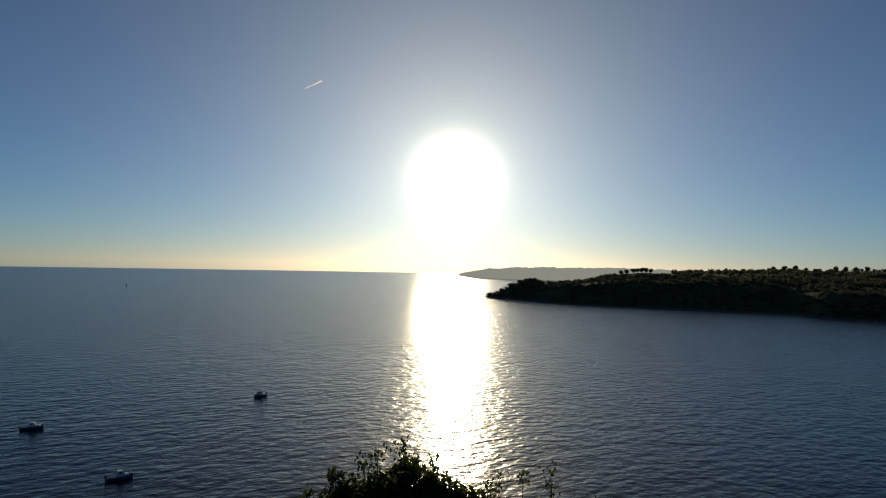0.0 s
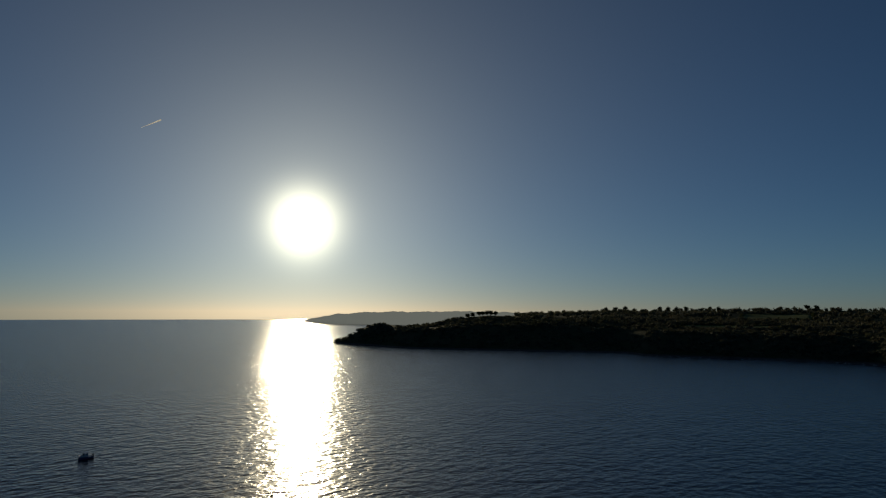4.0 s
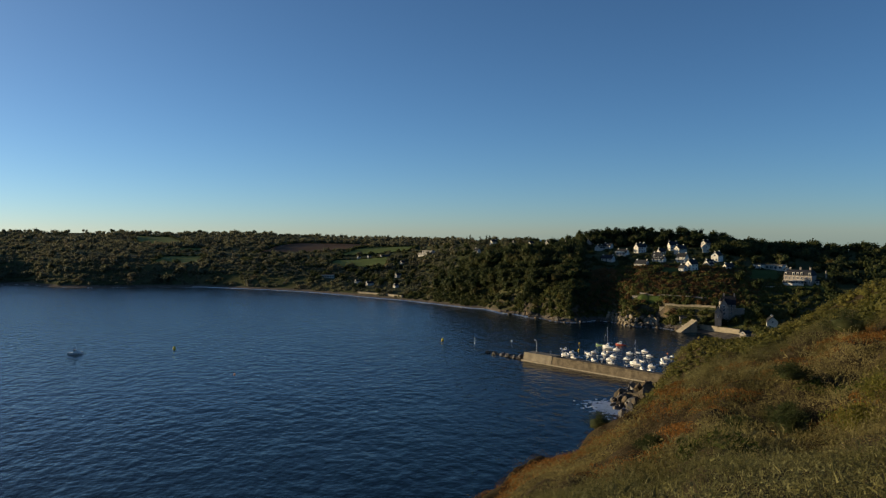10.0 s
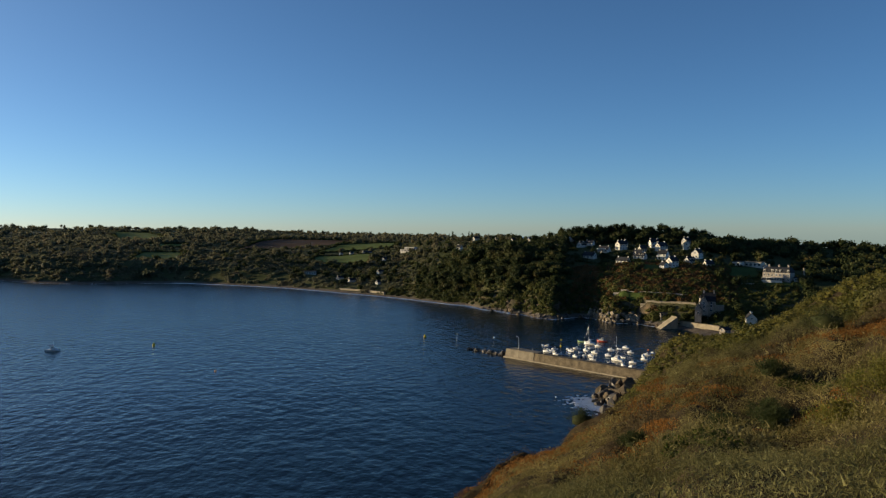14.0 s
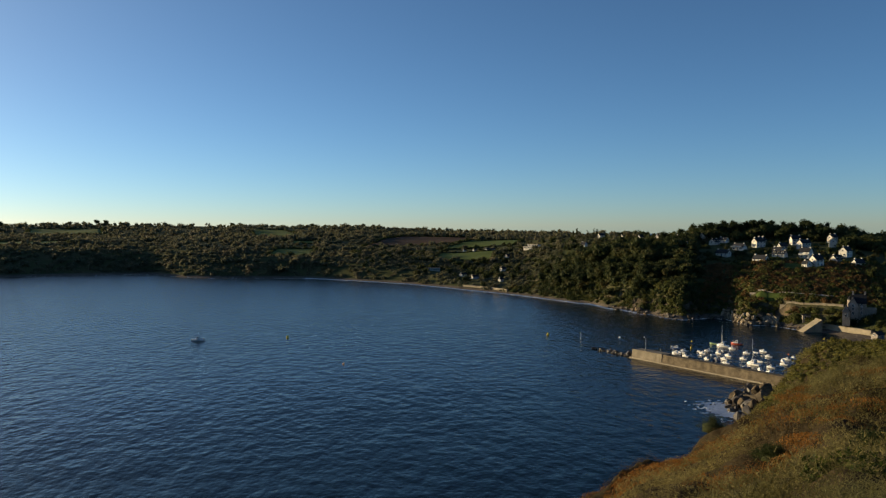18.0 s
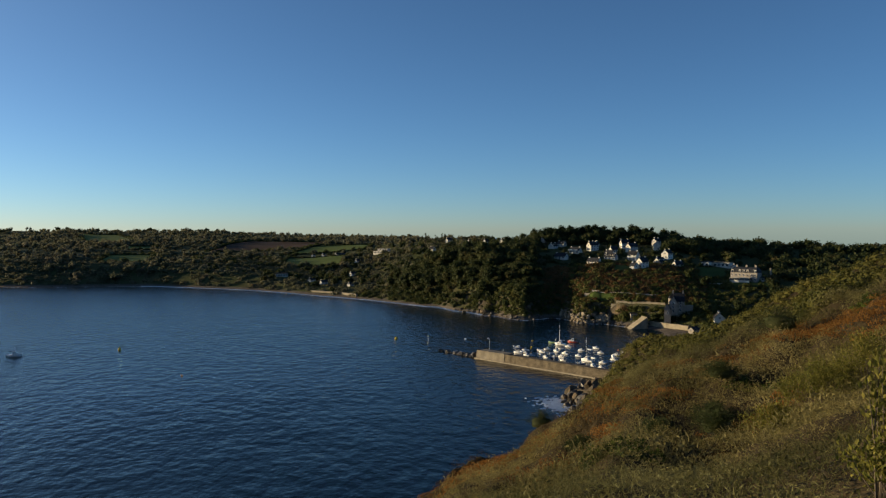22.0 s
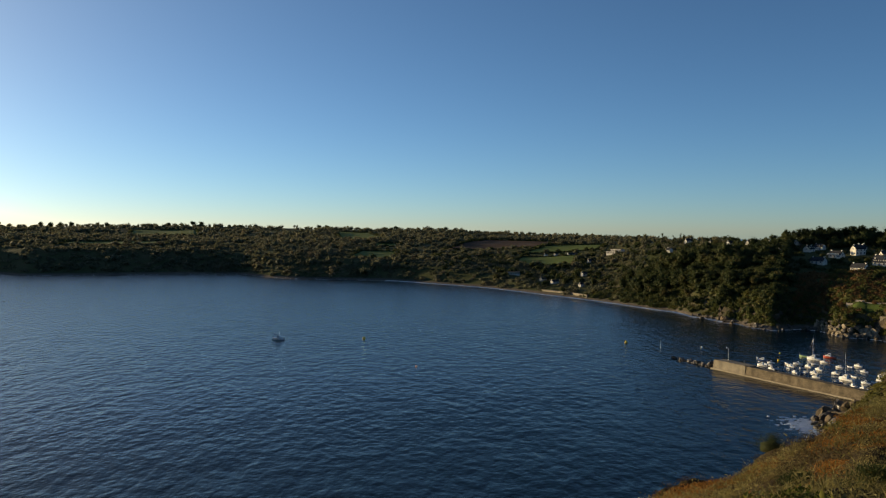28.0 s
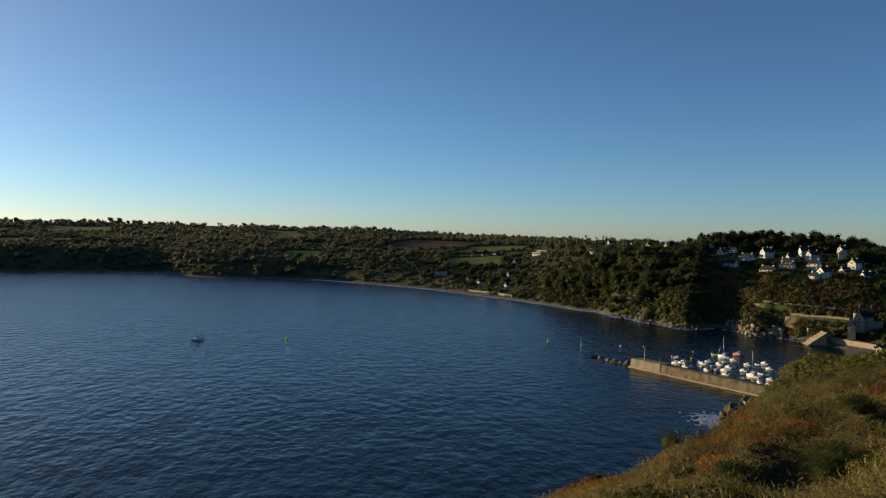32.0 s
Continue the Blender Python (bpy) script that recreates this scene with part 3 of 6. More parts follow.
def build_pier():
    d = PIER_B - PIER_A
    L = d.length
    m = pose(*PIER_A, 0, 0, math.degrees(math.atan2(d.y, d.x)))
    pier = empty("pier", m)
    tagged(pier, "long brown stone harbour pier with a paler concrete head", "pier")

    def block(name, x0, x1, y0, y1, z0, z1, material, batter=0.0, label=""):
        bm = bmesh.new()
        n = max(1, int((x1 - x0) / 1.4))
        vs = []
        for i in range(n + 1):
            x = x0 + (x1 - x0) * i / n
            j = 0.05 * math.sin(i * 2.3) + 0.04 * math.sin(i * 5.1)
            vs.append([bm.verts.new(c) for c in ((x, y0 - batter + j, z0), (x, y0 + j, z1 + j * 0.6), (x, y1, z1 + j * 0.6), (x, y1 + batter, z0))])
        for a, b in zip(vs, vs[1:]):
            for k in range(4):
                bm.faces.new((a[k], b[k], b[(k + 1) % 4], a[(k + 1) % 4]))
        bm.faces.new(vs[0][::-1])
        bm.faces.new(vs[-1])
        bmesh.ops.recalc_face_normals(bm, faces=bm.faces)
        return part(name, bm, material, pier, label)

    block("pier_head", 0, 15.5, 0, 6, 0.45, 3.5, M_CONCRETE, 0.35, "pale weathered concrete pier head")
    block("pier_body", 15.5, L, 0.15, 6, 0.45, 3.0, M_STONE, 0.45, "brown rubble stone pier wall")
    block("parapet", 15.5, L, 0.17, 0.95, 3.01, 3.65, M_STONE, 0.0, "low stone parapet along the seaward side")
    block("head_parapet", 0.2, 15.45, 0.03, 0.6, 3.51, 3.8, M_CONCRETE)
    block("footing", -1.0, L, -0.75, 6.8, -4, 0.44, M_CREAM, 0.5, "pale concrete footing at the waterline")
    for x in (9.5, 22, 36):
        bm = bmesh.new()
        for y in (6.1, 6.6):
            add_tube(bm, (x + (y - 6.35), 6.55, -1), (x + (y - 6.35), 6.2, 4.6), 0.05)
        for k in range(10):
            add_tube(bm, (x - 0.25, 6.5 - k * 0.03, k * 0.42), (x + 0.25, 6.5 - k * 0.03, k * 0.42), 0.03)
        part("ladder", bm, M_ALU, pier, "steel ladder on the harbour side")
    for x in (17, 26, 35, 44):
        part("bollard", add_tube(bmesh.new(), (x, 5.4, 3.0), (x, 5.4, 3.6), 0.16, 0.2, 8), M_DARK, pier, "small iron bollard")
    # light mast on the head
    mast = empty("harbour_light", m @ pose(4.6, 3.0, 3.5))
    tagged(mast, "slim grey light mast on the pier head", "light mast")
    part("pole", add_tube(bmesh.new(), (0, 0, 0), (0, 0, 5.2), 0.13, 0.08, 8), M_ALU, mast)
    part("base", add_tube(bmesh.new(), (0, 0, 0), (0, 0, 0.5), 0.35, 0.3, 8), M_CONCRETE, mast)
    part("arm", add_tube(bmesh.new(), (0, 0, 5.1), (-0.9, 0, 5.35), 0.05, 0.05, 6), M_ALU, mast)
    part("lamp", add_tube(bmesh.new(), (-0.9, 0, 5.2), (-0.9, 0, 5.6), 0.22, 0.16, 8), M_GEL, mast, "white lamp housing")


build_pier()


def boulder_mesh(rng, name):
    """A jointed rock: a ball cut by planes into facets."""
    bm = bmesh.new()
    bmesh.ops.create_icosphere(bm, subdivisions=3, radius=1.25)
    cuts = [(Vector(n), d) for n, d in zip(unit_rows(rng, 13), rng.uniform(0.5, 0.95, 13))]
    o = Vector(rng.uniform(-50, 50, 3))
    for v in bm.verts:
        for n, d in cuts:
            k = v.co.dot(n) - d
            if k > 0:
                v.co -= n * k
        v.co *= 1 + 0.07 * noise.noise(v.co * 3 + o)
    bmesh.ops.dissolve_limit(bm, angle_limit=radians(7), verts=bm.verts, edges=bm.edges)
    bmesh.ops.triangulate(bm, faces=bm.faces)
    me = bpy.data.meshes.new(name)
    bm.to_mesh(me)
    bm.free()
    return me


def unit_rows(rng, n):
    v = rng.normal(size=(n, 3))
    return v / np.linalg.norm(v, axis=1, keepdims=True)


def rocks():
    rng = np.random.default_rng(5)
    dry = [boulder_mesh(rng, "boulder") for _ in range(5)]
    wet = [boulder_mesh(rng, "wet_boulder") for _ in range(4)]
    for me in dry:
        me.materials.append(M_ROCK)
    for me in wet:
        me.materials.append(M_WET_ROCK)
    pale = [boulder_mesh(rng, "pale_boulder") for _ in range(5)]
    for me in pale:
        me.materials.append(M_PALE_ROCK)

    def put(meshes, name, x, y, z, s, label, group, parent=None):
        ob = new(name, meshes[rng.integers(len(meshes))])
        ob.matrix_basis = Matrix.LocRotScale((x, y, z), Euler(rng.uniform(0, 6, 3)), Vector(s * rng.uniform(0.75, 1.3, 3)))
        if parent is not None:
            ob.parent = parent
        else:
            tagged(ob, label, "rock", group)
        return ob

    groyne = empty("rock_groyne", pose(0, 0, 0))
    tagged(groyne, "low line of dark weed-covered rocks off the pier head", "rocks")
    for k in range(34):
        f = k / 33
        put(wet, "rock", 101.5 - 10.5 * f + rng.normal(0, 0.7), 297.5 + 22 * f + rng.normal(0, 0.9), 0.15 + 0.25 * rng.random(), rng.uniform(0.7, 1.25) * (1 - 0.35 * f), "", "", groyne)
    for k in range(70):
        az, r = rng.uniform(26.6, 30.2), rng.uniform(200, 262)
        x, y = at(az, r)
        z = max(ground_z(x, y), -0.3)
        if z > 17:
            continue
        big = rng.uniform(1.0, 3.2)
        put(dry if z > 1.6 else wet, "boulder", x, y, z + 0.2, big, "grey-brown boulder at the foot of the spur" if z > 1.6 else "dark wet boulder awash below the spur", "boulders below the spur")
    for k in range(74):
        az, r = rng.uniform(25.9, 28.6), rng.uniform(226, 247)
        x, y = at(az, r)
        put(dry if k % 3 else wet, "boulder", x, y, (0.6 + rng.random() * 6 * (az - 25.7) / 2.9) if k % 3 else 0.6, rng.uniform(0.7, 1.7), "massive jointed boulder standing at the water's edge", "boulders below the spur")
    for k in range(90):
        az = rng.uniform(17, 31)
        r = float(shore(np.array([az]))[0]) + rng.uniform(-3, 7)
        x, y = at(az, r)
        put(dry if rng.random() < 0.35 else wet, "boulder", x, y, max(0.0, min(ground_z(x, y), 3.0)) + 0.1, rng.uniform(0.5, 1.4), "rock fallen at the foot of the harbour cliff", "rocks below the harbour cliff")


    for k in range(60):
        az = rng.choice((rng.uniform(25.0, 28.8), rng.uniform(18.6, 20.4), rng.uniform(22.6, 23.3)))
        r = float(shore(np.array([az]))[0]) + rng.uniform(4, 15)
        x, y = at(az, r)
        z = ground_z(x, y)
        if z < 8:
            put(pale if az > 25 else dry, "outcrop", x, y, z - 0.9, rng.uniform(1.2, 2.6), "brown rock outcrop in the harbour cliff", "rock outcrops of the harbour cliff")
    # the low broken rock face beside the slipway
    for k in range(84):
        az = rng.uniform(25.4, 29.1)
        up = rng.random()
        r = float(shore(np.array([az]))[0]) + 0.5 + 5.5 * up
        x, y = at(az, r)
        put(pale, "rock_face_block", x, y, max(ground_z(x, y) - 0.6, 0.2 + 4.6 * up), rng.uniform(0.8, 1.9), "pale jointed block in the low rock face by the slipway", "blocks of the rock face")


rocks()


def strip(name, pts, width, z, material, label, category, seed, gaps=0.35):
    """Broken white water along a waterline: many small flat flakes."""
    rng = np.random.default_rng(seed)
    vs, fs = [], []
    for x, y in pts:
        if rng.random() < gaps:
            continue
        n = rng.integers(5, 8)
        a0 = rng.uniform(0, 6)
        rx, ry = width * rng.uniform(0.5, 1.4), width * rng.uniform(0.25, 0.7)
        o = len(vs)
        for k in range(n):
            a = a0 + 2 * math.pi * k / n
            q = rng.uniform(0.6, 1.2)
            vs.append((x + rx * q * math.cos(a), y + ry * q * math.sin(a), z + (0.22 if math.sin(a) > 0 else 0.0) * width + rng.uniform(0, 0.05)))
        fs.append(tuple(range(o, o + n)))
    ob = mesh_ob(name, vs, fs, material)
    return tagged(ob, label, category, kind="stuff")


def surf():
    rng = np.random.default_rng(9)
    az = np.arange(-6.5, 19.2, 0.05)
    r = shore(az) - 0.8 + fbm(az, 0 * az, 1.5, 3, 61) * 2.0
    x, y = at(az, r)
    strip("surf", zip(x, y), 1.9, 0.25, M_FOAM, "thin white line of surf along the beach", "surf", 3, 0.12)
    az = np.arange(19, 31, 0.05)
    r = shore(az) - 2 + fbm(az, 0 * az, 1.0, 3, 64) * 2.5
    x, y = at(az, r)
    strip("surf", zip(x, y), 0.6, 0.1, M_FOAM, "broken white water along the foot of the cliff", "surf", 4, 0.5)
    n = 760
    x, y = rng.normal(102.5, 3.0, n), rng.normal(206, 5.0, n)
    x += (205 - y) * 0.12 - 2
    strip("surf", zip(x, y), 0.8, 0.12, M_FOAM, "churned white foam among the rocks of the spur", "surf", 5, 0.1)
    az = np.arange(-32, -6, 0.05)
    r = shore(az) - 2 + fbm(az, 0 * az, 1.0, 3, 66) * 2.5
    x, y = at(az, r)
    strip("surf", zip(x, y), 0.8, 0.1, M_FOAM, "faint white water below the shaded bluffs", "surf", 6, 0.75)


surf()


# ---------------------------------------------------------------- boats
def hull_mesh(L, B, H, sheer=0.25, transom=0.75):
    st = [(-0.5, transom, 0.0), (-0.3, 0.92, 0.0), (-0.1, 1.0, 0.02), (0.1, 0.96, 0.06), (0.28, 0.74, 0.2), (0.4, 0.45, 0.45), (0.48, 0.14, 0.75), (0.5, 0.02, 0.9)]
    vs, fs = [], []
    for x, w, s in st:
        z1 = H + sheer * s
        for y, z in ((0, -0.35 + 0.4 * s), (w * 0.7, -0.15 + 0.3 * s), (w * 0.95, 0.4 * H + 0.1 * s), (w, z1), (w * 0.86, z1), (0, z1 - 0.12)):
            vs.append((x * L, y * B / 2, z))
        for y, z in ((w * 0.86, z1), (w, z1), (w * 0.95, 0.4 * H + 0.1 * s), (w * 0.7, -0.15 + 0.3 * s)):
            vs.append((x * L, -y * B / 2, z))
    k = 10
    for i in range(len(st) - 1):
        for j in range(k):
            a, b = i * k + j, i * k + (j + 1) % k
            fs.append((a, a + k, b + k, b))
    fs.append(tuple(range(k)))
    fs.append(tuple(range((len(st) - 1) * k, len(st) * k))[::-1])
    return vs, fs


def cabin_boat(m, hull_material, label, L=5.8, cabin=True, mast=0.0, group="boats in the harbour"):
    b = empty("motorboat" if not mast else "sailing_boat", m)
    tagged(b, label, "boat", group)
    B, H = L * 0.37, L * 0.14
    vs, fs = hull_mesh(L, B, H, 0.4)
    hull = mesh_ob("hull", vs, fs, hull_material, b, smooth=False)
    part("rub_rail", boxes((-L * 0.5, B * 0.36, H * 0.86, L * 0.2, B * 0.51, H * 0.95), (-L * 0.5, -B * 0.51, H * 0.86, L * 0.2, -B * 0.36, H * 0.95)), M_DARK, hull)
    if cabin:
        bm = bmesh.new()
        prof = [(-0.12, H), (-0.10, H + 1.35), (0.08, H + 1.3), (0.17, H + 0.55), (0.34, H + 0.4), (0.36, H)]
        for s in (-1, 1):
            for x, z in prof:
                bm.verts.new((x * L, s * B * (0.33 if z < H + 1 else 0.28) * (0.6 if x > 0.3 else 1), z))
        bm.verts.ensure_lookup_table()
        n = len(prof)
        for i in range(n):
            j = (i + 1) % n
            bm.faces.new((bm.verts[i], bm.verts[j], bm.verts[j + n], bm.verts[i + n]))
        bm.faces.new([bm.verts[i] for i in range(n)][::-1])
        bm.faces.new([bm.verts[i + n] for i in range(n)])
        bmesh.ops.recalc_face_normals(bm, faces=bm.faces)
        c = part("cabin", bm, M_GEL, b)
        wm = Matrix.Translation((0.13 * L, 0, H + 0.93)) @ pose(0, 0, 0, 0, 49, 0)
        part("windscreen", boxes((-0.42, -B * 0.25, -0.02, 0.36, B * 0.25, 0.035), m=wm), M_GLASS, c, "dark windscreen")
        for s in (-1, 1):
            part("side_window", boxes((-0.07 * L, s * B * 0.295 - 0.04, H + 0.68, 0.05 * L, s * B * 0.295 + 0.04, H + 1.12)), M_GLASS, c)
    else:
        part("thwart", boxes((-0.2 * L, -B * 0.42, H * 0.7, -0.14 * L, B * 0.42, H * 0.76), (0.1 * L, -B * 0.4, H * 0.7, 0.16 * L, B * 0.4, H * 0.76)), M_GEL, b)
    if mast:
        mp = part("mast", add_tube(bmesh.new(), (0.06 * L, 0, H), (0.06 * L, 0, H + mast), 0.07, 0.045, 6), M_GEL, b)
        part("boom", add_tube(bmesh.new(), (0.05 * L, 0, H + 1.5), (-0.42 * L, 0, H + 1.55), 0.06, 0.05, 6), M_ALU, mp)
        part("furled_sail", add_tube(bmesh.new(), (0.04 * L, 0, H + 1.66), (-0.38 * L, 0, H + 1.68), 0.14, 0.09, 6), M_PAINT_BLUE, mp)
        for e in ((0.49 * L, 0, H + 0.4), (-0.48 * L, 0, H + 0.2), (0.04 * L, B * 0.48, H), (0.04 * L, -B * 0.48, H)):
            part("stay", add_tube(bmesh.new(), (0.06 * L, 0, H + mast * 0.97), e, 0.006, 0.006, 3), M_ALU, mp)
    else:
        o = part("outboard", boxes((-0.57 * L, -0.16, H * 0.7, -0.51 * L, 0.16, H + 0.55), (-0.55 * L, -0.06, -0.3, -0.52 * L, 0.06, H * 0.75), bevel=0.03), M_DARK, b, "black outboard motor")
        bm = bmesh.new()
        for s in (-1, 1):
            add_tube(bm, (0.47 * L, 0, H + 0.95), (0.24 * L, s * B * 0.33, H + 0.75), 0.02, 0.02, 4)
            add_tube(bm, (0.24 * L, s * B * 0.33, H + 0.75), (0.22 * L, s * B * 0.36, H + 0.1), 0.02, 0.02, 4)
        part("bow_rail", bm, M_ALU, b)
    return b


WHITE_B = "small white cabin motorboat moored in the harbour"
BOATS = [(123, 302), (126, 303), (128, 314), (126, 294), (124, 295), (135, 307), (134, 301), (130, 288), (133, 286), (139, 306), (137, 297), (137, 287), (134, 279), (152, 311), (146, 306),
         (142, 294), (145, 287), (137, 269), (140, 264), (158, 301), (162, 303), (158, 291), (147, 269), (151, 270), (158, 280), (162, 284), (166, 286), (141, 259), (131, 297), (129, 308), (141, 301), (153, 300), (149, 281), (155, 274)]


def boats():
    rng = np.random.default_rng(17)
    proto = [cabin_boat(pose(123, 302, 0, 0, 0, 133) @ Matrix.Scale(0.75, 4), M_GEL, WHITE_B, 5.6), cabin_boat(pose(126, 303.5, 0, 0, 0, 120) @ Matrix.Scale(0.75, 4), M_GEL, "white open fishing boat moored behind the pier", 4.8, cabin=False),
             cabin_boat(pose(128, 314, 0, 0, 0, 137) @ Matrix.Scale(0.75, 4), M_PAINT_BLUE, "blue-hulled cabin motorboat moored behind the pier", 5.4)]
    for i, (x, y) in enumerate(BOATS[3:]):
        src = proto[(0, 0, 1, 0, 0, 2, 0, 1, 0)[i % 9]]
        copy_thing(src, pose(x, y, 0, 0, 0, 128 + rng.normal(0, 18)) @ Matrix.Scale(rng.uniform(0.7, 0.86), 4))
    cabin_boat(pose(151, 318, 0, 0, 0, 130), M_GEL, "white sailing boat with a tall bare mast", 5.6, True, 9.0)
    cabin_boat(pose(143, 275, 0, 0, 0, 120), M_GEL, "white sailing boat with furled blue sail", 5.6, True, 9.5)
    cabin_boat(pose(160, 323, 0, 0, 0, 138), M_PAINT_RED, "red-hulled cabin boat moored at the harbour mouth", 5.0)
    cabin_boat(pose(150, 325, 0, 0, 0, 128), M_PAINT_GREEN, "pale green open boat moored in the harbour", 4.0, cabin=False)
    out = "boats moored in the bay"
    cabin_boat(pose(-92, 358.5, 0, 0, 0, 8), M_GEL, "white fishing boat with a short mast on a mooring", 6.2, True, 3.4, out)
    cabin_boat(pose(-268, 6, 0, 0, 0, 80), M_PAINT_BLUE, "dark cabin boat on a mooring in open water", 6.6, group=out)
    cabin_boat(pose(-198, 24, 0, 0, 0, 95), M_PAINT_BLUE, "dark motorboat with pale cabin on a mooring", 6.2, group=out)
    cabin_boat(pose(-294, 87.5, 0, 0, 0, -70), M_PAINT_BLUE, "dark fishing boat moored near the sun's path", 6.0, group=out)


boats()


def buoy(x, y, size, material, label, pole=0.0):
    b = empty("buoy", pose(x, y, 0))
    tagged(b, label, "buoy", "mooring buoys in the bay")
    bm = bmesh.new()
    bmesh.ops.create_uvsphere(bm, u_segments=10, v_segments=6, radius=size, matrix=Matrix.Translation((0, 0, size * 0.35)))
    part("float", bm, material, b, smooth=True)
    part("ring", add_tube(bmesh.new(), (0, 0, size * 1.25), (0, 0, size * 1.65), size * 0.14, size * 0.1, 6), M_DARK, b)
    if pole:
        part("pole", add_tube(bmesh.new(), (0, 0, size), (0, 0, pole), 0.09, 0.07, 6), material, b)
        part("topmark", add_tube(bmesh.new(), (0, 0, pole), (0, 0, pole + 0.5), 0.3, 0.02, 6), material, b)


for spec in ((-50, 364, 0.7, M_YELLOW, "yellow mooring buoy with a topmark", 0.9), (80, 360, 0.7, M_YELLOW, "yellow mooring buoy with short pole", 0.9), (113, 348, 0.5, M_GEL, "small white mooring buoy"), (143, 333, 0.45, M_YELLOW, "small yellow mooring buoy"),
             (135, 315, 0.5, M_YELLOW, "small yellow mooring buoy near the boats"), (-18, 292, 0.35, M_ORANGE, "small orange mooring float in the bay"), (-690, 260, 0.4, M_DARK, "dark mooring buoy far out"), (158, 300, 0.4, M_GEL, "white pick-up buoy among the boats"),
             (169, 295, 0.4, M_ORANGE, "orange pick-up buoy among the boats"), (128, 320, 0.4, M_GEL, "white buoy off the harbour")):
    buoy(*spec)
stake = empty("channel_stake", pose(92.5, 344, 0))
tagged(stake, "thin grey stake standing in the shallows", "stake")
part("post", add_tube(bmesh.new(), (0, 0, -3), (0.1, 0, 3.4), 0.1, 0.07, 6), M_ALU, stake)
part("cap", add_tube(bmesh.new(), (0.1, 0, 3.4), (0.1, 0, 3.8), 0.18, 0.1, 6), M_PAINT_GREEN, stake, "green cap")
beacon = empty("sea_beacon", pose(-1600, 195, 0))
tagged(beacon, "dark slender beacon tower far out at sea", "beacon")
part("tower", add_tube(bmesh.new(), (0, 0, -3), (0, 0, 5.5), 1.3, 0.6, 8), M_DARK, beacon)
part("topmark", add_tube(bmesh.new(), (0, 0, 5.5), (0, 0, 7), 0.9, 0.1, 8), M_DARK, beacon)


# ---------------------------------------------------------------- vegetation
ICOS = {}


def ico(level=1):
    """Vertices and triangles of a ball."""
    if level not in ICOS:
        bm = bmesh.new()
        bmesh.ops.create_icosphere(bm, subdivisions=level, radius=1.0)
        ICOS[level] = np.array([v.co[:] for v in bm.verts]), np.array([[v.index for v in f.verts] for f in bm.faces])
        bm.free()
    return ICOS[level]


def unit(rng, n):
    v = rng.normal(size=(n, 3))
    return v / np.linalg.norm(v, axis=1, keepdims=True)


def leaf_tris(rng, pos, nor, size, jitter=0.5):
    """One three-cornered leaf clump at every place, roughly facing along nor."""
    n = len(pos)
    d = nor + rng.normal(size=(n, 3)) * jitter
    d /= np.linalg.norm(d, axis=1, keepdims=True)
    a = np.cross(d, unit(rng, n))
    a /= np.linalg.norm(a, axis=1, keepdims=True) + 1e-9
    b = np.cross(d, a)
    s = size * rng.uniform(0.6, 1.4, (n, 1))
    v = np.stack([pos + a * s, pos - a * s * 0.5 + b * s * 0.8, pos - a * s * 0.5 - b * s * 0.8], 1)
    return v.reshape(-1, 3)


def crown(rng, radius, height, base, blobs, leaves, leaf, flat=1.0):
    """A tree crown: several lumps of leaf clumps round dim cores, uneven and gappy. Returns vertices and triangles."""
    c = unit(rng, blobs) * rng.uniform(0.25, 0.75, (blobs, 1)) * [radius, radius, height / 2 * flat]
    c[:, 2] += base + height / 2
    rad = rng.uniform(0.38, 0.62, blobs) * radius
    iv, itf = ico()
    vs, fs, o = [], [], 0
    for k in range(blobs):
        v = iv * rad[k] * 0.62 * rng.uniform(0.8, 1.15, (len(iv), 1)) * [1, 1, 0.85] + c[k]
        vs.append(v)
        fs.append(itf + o)
        o += len(v)
    pick = rng.integers(0, blobs, leaves)
    d = unit(rng, leaves)
    d[:, 2] = np.abs(d[:, 2]) * np.where(rng.random(leaves) < 0.75, 1, -1)
    p = c[pick] + d * (rad[pick] * rng.uniform(0.72, 1.12, leaves))[:, None] * [1, 1, 0.9]
    vs.append(leaf_tris(rng, p, d, leaf))
    fs.append(np.arange(leaves * 3).reshape(-1, 3) + o)
    return np.concatenate(vs), np.concatenate(fs)


